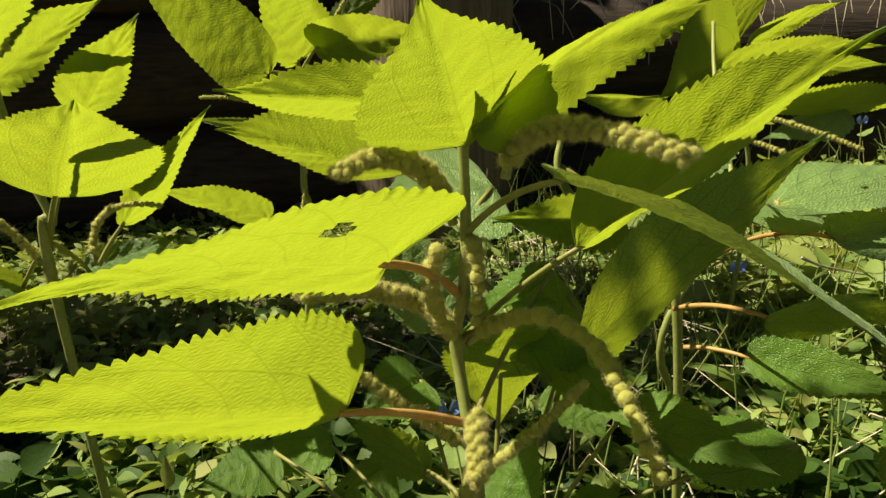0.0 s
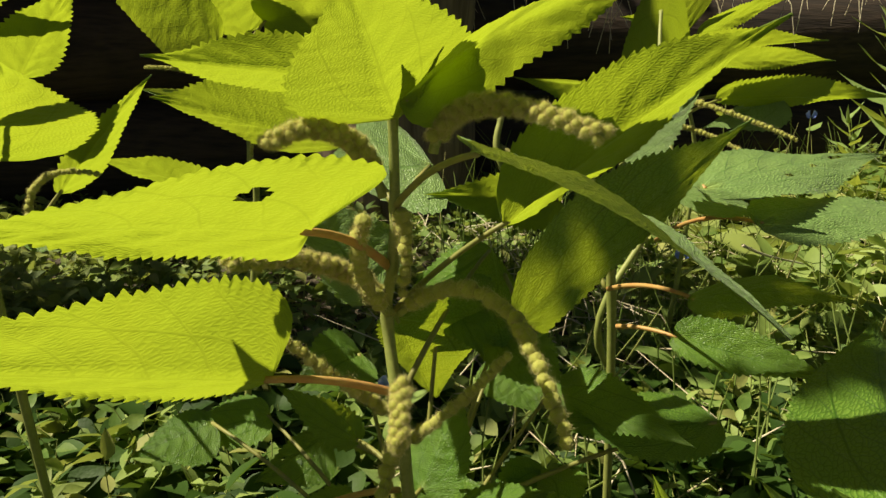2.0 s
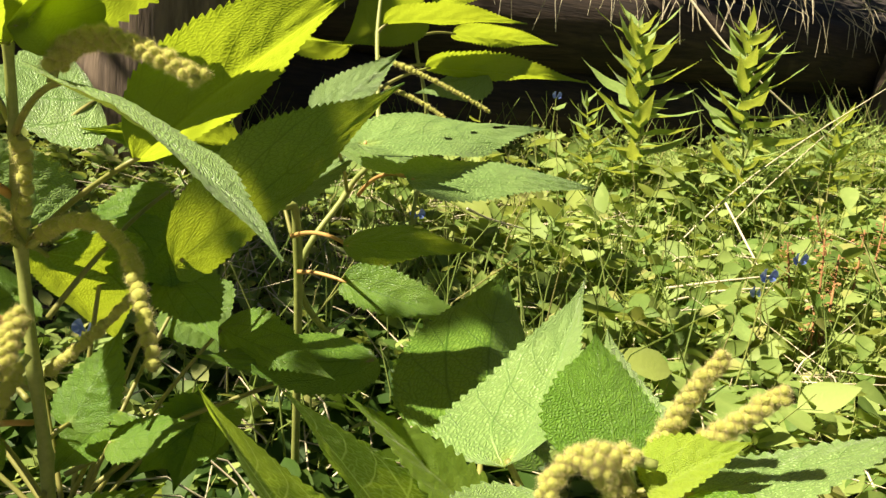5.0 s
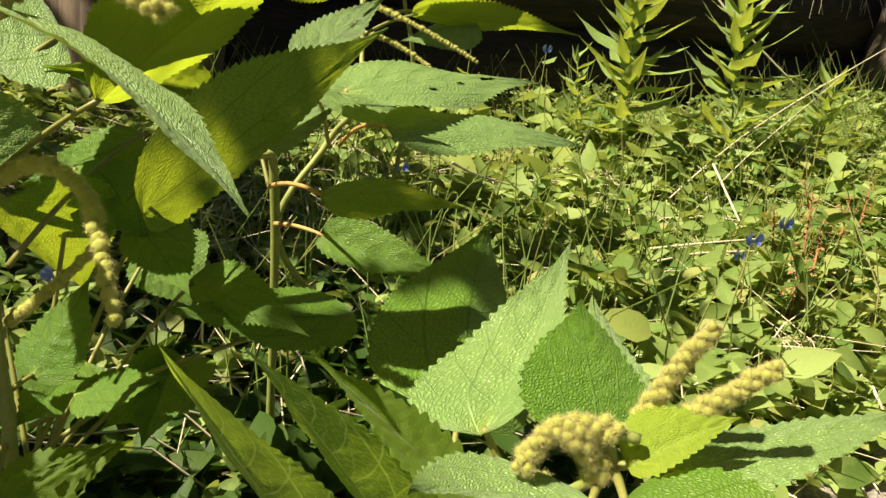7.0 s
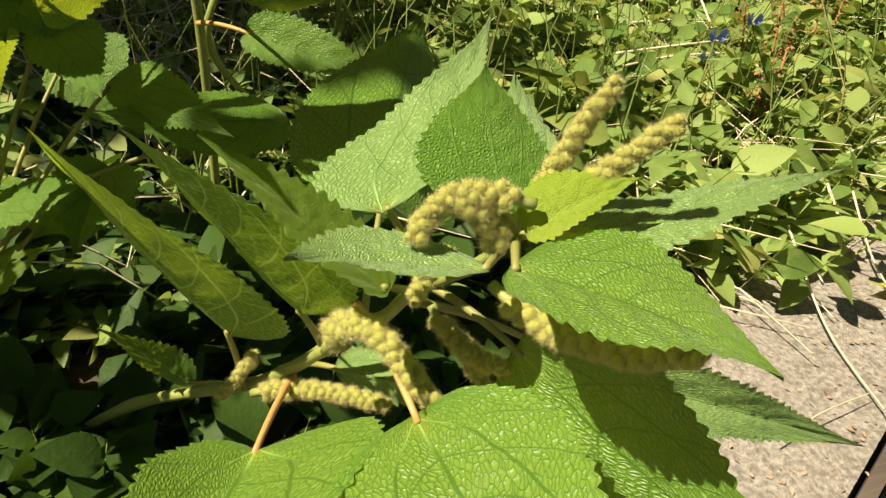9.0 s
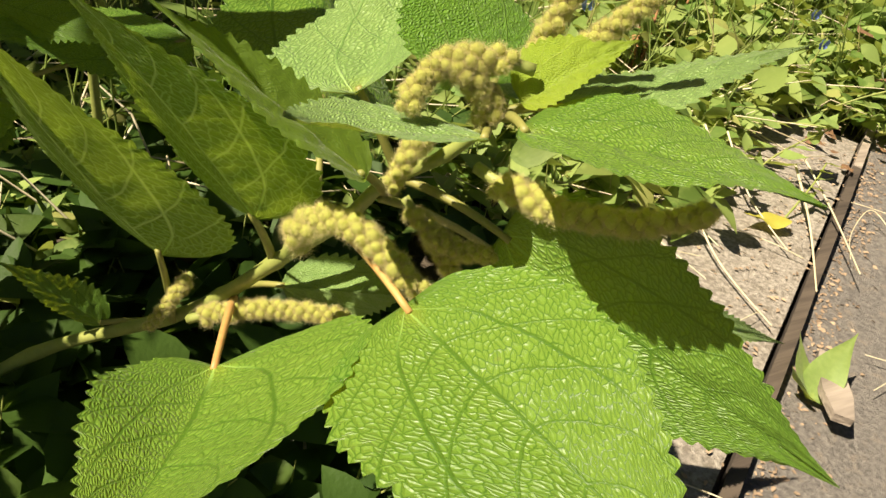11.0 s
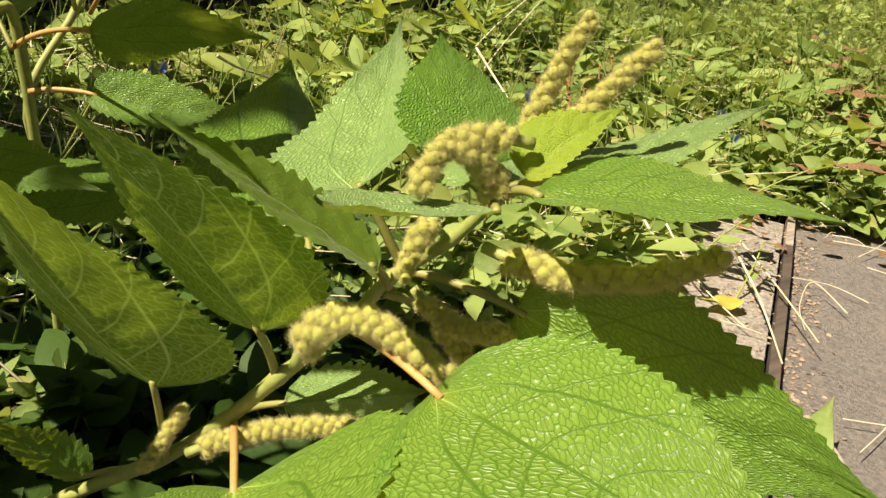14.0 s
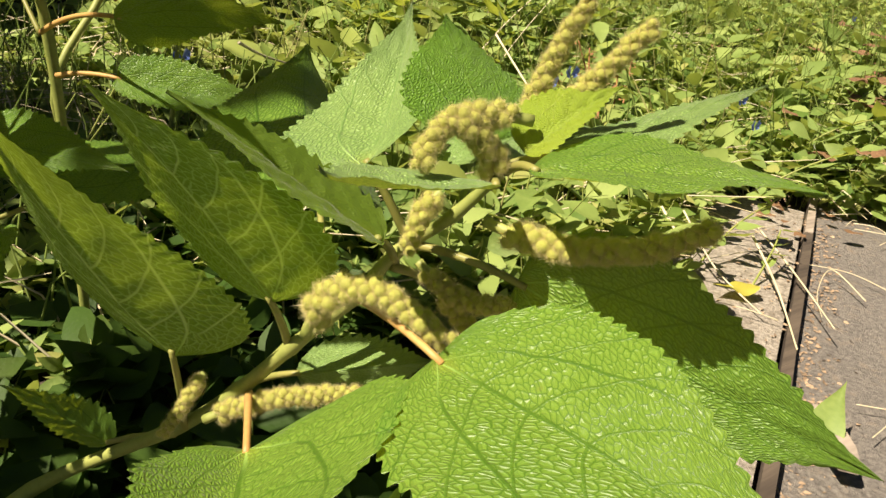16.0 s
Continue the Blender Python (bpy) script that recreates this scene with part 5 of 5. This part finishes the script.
ground_leaf((0.725, 0.365, 0.016), 0.05, 2.9, "yellow_leaf", "yellow-green fallen leaf lying on the concrete slab", 3, "fallen leaves")
rng = random.Random(77)
for i in range(46):
    a, c = rng.uniform(0.28, 1.5), rng.uniform(-0.28, 0.12)
    p = EDGE + ALONG * a + ACROSS * (c if a < 0.6 else c * 2.2)
    ground_leaf((p.x, p.y, height(p.x, p.y) + (0.012 if a < 0.6 else rng.uniform(0.03, 0.08))), rng.uniform(0.016, 0.03) * (1.0 if a < 0.6 else 1.6), rng.random() * 6.3, "dry_leaf", "curled reddish-brown dead leaf beside the path", i, "fallen leaves")
for i in range(46):
    x = rng.uniform(1.1, 2.05)
    y = 0.47 * x - 0.05 + rng.gauss(0.02, 0.06)
    ground_leaf((x, y, height(x, y) + rng.uniform(0.06, 0.11)), rng.uniform(0.045, 0.08), rng.random() * 6.3, "dry_leaf", "large reddish-brown dead leaf caught on the weeds", 100 + i, "fallen leaves")
for i in range(60):
    a, c = rng.uniform(-0.35, 0.5), rng.uniform(-0.35, 0.17)
    p = EDGE + ALONG * a + ACROSS * c
    w, ln = rng.random() * 6.3, rng.uniform(0.03, 0.13)
    z = 0.011 if c > 0 else 0.003
    q = p + Vector((math.cos(w), math.sin(w), 0)) * ln
    ob = thing("twig", (p.x, p.y, z), "thin dry twig lying beside the path edge", "twig", "twigs")
    stalk("stem", ob, [(p.x, p.y, z), ((p.x + q.x) / 2 + rng.gauss(0, 0.008), (p.y + q.y) / 2 + rng.gauss(0, 0.004), z + 0.003), (q.x, q.y, z + 0.001)], 0.0006, 0.0004, "straw", sides=5)

sprig = thing("seedling", (0.567, 0.207, 0.0), "green seedling with lance leaves at the path edge", "weed")
for i, (w, ln) in enumerate(((0.3, 0.055), (1.4, 0.045), (2.6, 0.035))):
    kid = new("leaf", LANCES[i])
    adopt(kid, sprig, Matrix.LocRotScale(Vector((0.567, 0.207, 0.0)), Euler((0.3, -0.8, w)), Vector((ln, ln * 1.8, ln))))


chip = thing("wood_chip", (0.585, 0.215, 0.0), "flat pale brown splinter of wood beside the edging board", "wood chip")
lie, wide = Vector((-0.72, -0.68, 0.0)), Vector((0.68, -0.72, 0.0))
verts = []
for u, w in ((0.0, 0.005), (0.02, 0.009), (0.05, 0.010), (0.075, 0.006)):
    for side in (-1, 1):
        for lift in (0.0, 0.006):
            verts.append(Vector((0.612, 0.232, 0.002 + lift + 0.08 * u)) + lie * u + wide * w * side)
faces = [(0, 1, 3, 2), (12, 14, 15, 13)]
for k in (0, 4, 8):
    faces += [(k + 1, k + 5, k + 7, k + 3), (k, k + 2, k + 6, k + 4), (k, k + 4, k + 5, k + 1), (k + 2, k + 3, k + 7, k + 6)]
part("body", verts, faces, "grey_wood", chip, (0.59, 0.215, 0.0), smooth=False)


def oval_weed(points, count, size, seed):
    """A creeping stem with oval leaves in pairs."""
    rng = random.Random(seed)
    pts = [Vector(p) for p in points]
    ob = thing("creeping_weed", pts[0], "low weed stem with oval pale green leaves", "weed", "creeping weeds")
    stalk("stem", ob, pts, 0.0013, 0.0008, "stem", sides=6)
    for i in range(count):
        u = (0.3 + 0.7 * i / max(1, count - 1)) * (len(pts) - 1)
        k = min(len(pts) - 2, int(u))
        p = pts[k].lerp(pts[k + 1], u - k)
        kid = new("leaf", LANCES[i % 3])
        ln = size * rng.uniform(0.75, 1.15)
        adopt(kid, ob, Matrix.LocRotScale(p, Euler((rng.gauss(0, 0.25), -rng.uniform(0.1, 0.7), rng.random() * 6.3)), Vector((ln, ln * 1.9, ln))))


oval_weed([(0.70, 0.42, 0.0), (0.77, 0.43, 0.04), (0.86, 0.44, 0.06)], 7, 0.036, 1)
oval_weed([(0.75, 0.50, 0.0), (0.80, 0.47, 0.05), (0.83, 0.42, 0.07)], 6, 0.034, 2)
oval_weed([(0.95, 0.55, 0.0), (1.0, 0.50, 0.06), (1.06, 0.47, 0.09)], 7, 0.042, 3)
oval_weed([(1.1, 0.6, 0.0), (1.12, 0.55, 0.08), (1.2, 0.5, 0.12)], 8, 0.05, 4)
oval_weed([(0.62, 0.46, 0.0), (0.66, 0.43, 0.04), (0.69, 0.39, 0.05)], 6, 0.032, 5)
oval_weed([(0.742, 0.377, 0.006), (0.78, 0.389, 0.03), (0.806, 0.401, 0.045)], 5, 0.02, 6)


def litter():
    """Brown flakes, husks and crumbs gathered along both sides of the edging board."""
    rng = random.Random(91)
    flakes = []
    for i in range(2200):
        a = rng.uniform(-0.35, 1.1)
        c = -0.012 - abs(rng.gauss(0, 0.016)) if i % 3 else abs(rng.gauss(0, 0.06))
        if a > 0.45:
            c *= 2.2
        p = EDGE + ALONG * a + ACROSS * c
        w = rng.random() * 6.3
        flakes.append((p.x, p.y, height(p.x, p.y) + (0.0055 if c > 0 else -0.005), math.cos(w), math.sin(w), rng.uniform(0.0, 0.25), rng.uniform(0.002, 0.006), rng.gauss(0, 0.4)))
    v, f = foliage(flakes, 0.55)
    tagged(new("leaf_litter", mesh_from("leaf_litter", v, f, "litter")), "brown crumbled leaf litter along the edging board", "litter", kind="stuff")


MAT["litter"] = plain_material("litter", (0.13, 0.085, 0.05), (0.34, 0.25, 0.16), 90.0, 0.85, 0.2, 0.001, island=0.35)
litter()


def unseen_shade_tree():
    """An unseen tree, added on the bank beside the view so that its crown over the log wall shades it."""
    rng = random.Random(55)
    foot = Vector((-2.3, 3.0, 1.0))
    ob = thing("tree", foot, "unseen leafy tree added on the bank to shade the log wall and bed", "tree")
    fork = Vector((-1.9, 2.9, 2.0))
    stalk("trunk", ob, [foot, foot.lerp(fork, 0.5) + Vector((0.05, 0, 0)), fork], 0.09, 0.06, "post", sides=10)
    leaves = []
    for k in range(9):
        end = Vector((-1.7 + 0.42 * k, 2.35 + 0.5 * rng.random(), 2.1 + 0.5 * rng.random()))
        mid = fork.lerp(end, 0.5) + Vector((0, 0, 0.15))
        stalk("limb", ob, [fork, mid, end], 0.03, 0.008, "post", sides=6)
        for i in range(420):
            u = rng.random()
            p = (mid.lerp(end, u) if rng.random() < 0.75 else fork.lerp(mid, u)) + Vector((rng.gauss(0, 0.28), rng.gauss(0, 0.30), rng.gauss(0, 0.16)))
            if p.z < 1.62 or p.y < 1.75:
                continue
            w = rng.random() * 6.3
            leaves.append((p.x, p.y, p.z, math.cos(w), math.sin(w), rng.uniform(-0.7, 0.3), rng.uniform(0.07, 0.14), rng.gauss(0, 0.5)))
    # more unseen limbs, set to keep the far post in shade
    for end in (Vector((0.75, 2.02, 2.15)), Vector((1.05, 2.05, 2.3)), Vector((1.4, 2.1, 2.2))):
        mid = fork.lerp(end, 0.5) + Vector((0, 0.1, 0.25))
        stalk("limb", ob, [fork, mid, end], 0.03, 0.008, "post", sides=6)
        for i in range(260):
            p = mid.lerp(end, rng.uniform(0.5, 1.0)) + Vector((rng.gauss(0, 0.2), rng.gauss(0, 0.12), rng.gauss(0, 0.12)))
            w = rng.random() * 6.3
            if p.y > 1.8:
                leaves.append((p.x, p.y, p.z, math.cos(w), math.sin(w), rng.uniform(-0.7, 0.3), rng.uniform(0.07, 0.14), rng.gauss(0, 0.5)))
    for k in range(6):          # low limbs reaching out over the bed, added only for their shade
        end = Vector((-1.36 + 0.155 * k, 0.9 + 0.16 * rng.random(), 1.22 + 0.12 * rng.random()))
        mid = fork.lerp(end, 0.55) + Vector((-0.1, 0, 0.2))
        stalk("limb", ob, [fork, mid, end], 0.02, 0.004, "post", sides=6)
        for i in range(90):
            p = end + Vector((rng.gauss(0, 0.10), rng.gauss(0.06, 0.13), rng.gauss(0, 0.06)))
            if p.z < 1.08 or p.y < 0.74:
                continue
            w = rng.random() * 6.3
            leaves.append((p.x, p.y, p.z, math.cos(w), math.sin(w), rng.uniform(-0.7, 0.3), rng.uniform(0.06, 0.11), rng.gauss(0, 0.5)))
    # one more added limb, to shade the weeds behind the nettles
    end = Vector((-0.66, 0.75, 1.15))
    stalk("limb", ob, [fork, fork.lerp(end, 0.55) + Vector((-0.1, 0, 0.2)), end], 0.02, 0.003, "post", sides=6)
    for i in range(70):
        p = end + Vector((rng.gauss(0, 0.055), rng.gauss(0, 0.028), rng.gauss(0, 0.02)))
        w = rng.random() * 6.3
        leaves.append((p.x, p.y, p.z, math.cos(w), math.sin(w), rng.uniform(-0.5, 0.3), rng.uniform(0.03, 0.05), rng.gauss(0, 0.4)))
    end, back = Vector((-0.40, 0.432, 1.15)), Vector((-0.53, 0.474, 1.15))          # the lowest limb over the tall nettle, added to shade leaves behind it
    stalk("limb", ob, [fork, fork.lerp(back, 0.55) + Vector((-0.1, 0, 0.2)), back, end], 0.004, 0.0006, "post", sides=6)
    for i in range(56):
        p = back.lerp(end, rng.random()) + Vector((rng.gauss(0, 0.022), rng.gauss(0, 0.010), rng.gauss(0, 0.015)))
        w = rng.random() * 6.3
        leaves.append((p.x, p.y, p.z, math.cos(w), math.sin(w), rng.uniform(-0.5, 0.3), rng.uniform(0.028, 0.042), rng.gauss(0, 0.4)))
    v, f = foliage(leaves, 0.55)
    part("crown", v, f, "herb_shaded", ob, fork)


unseen_shade_tree()
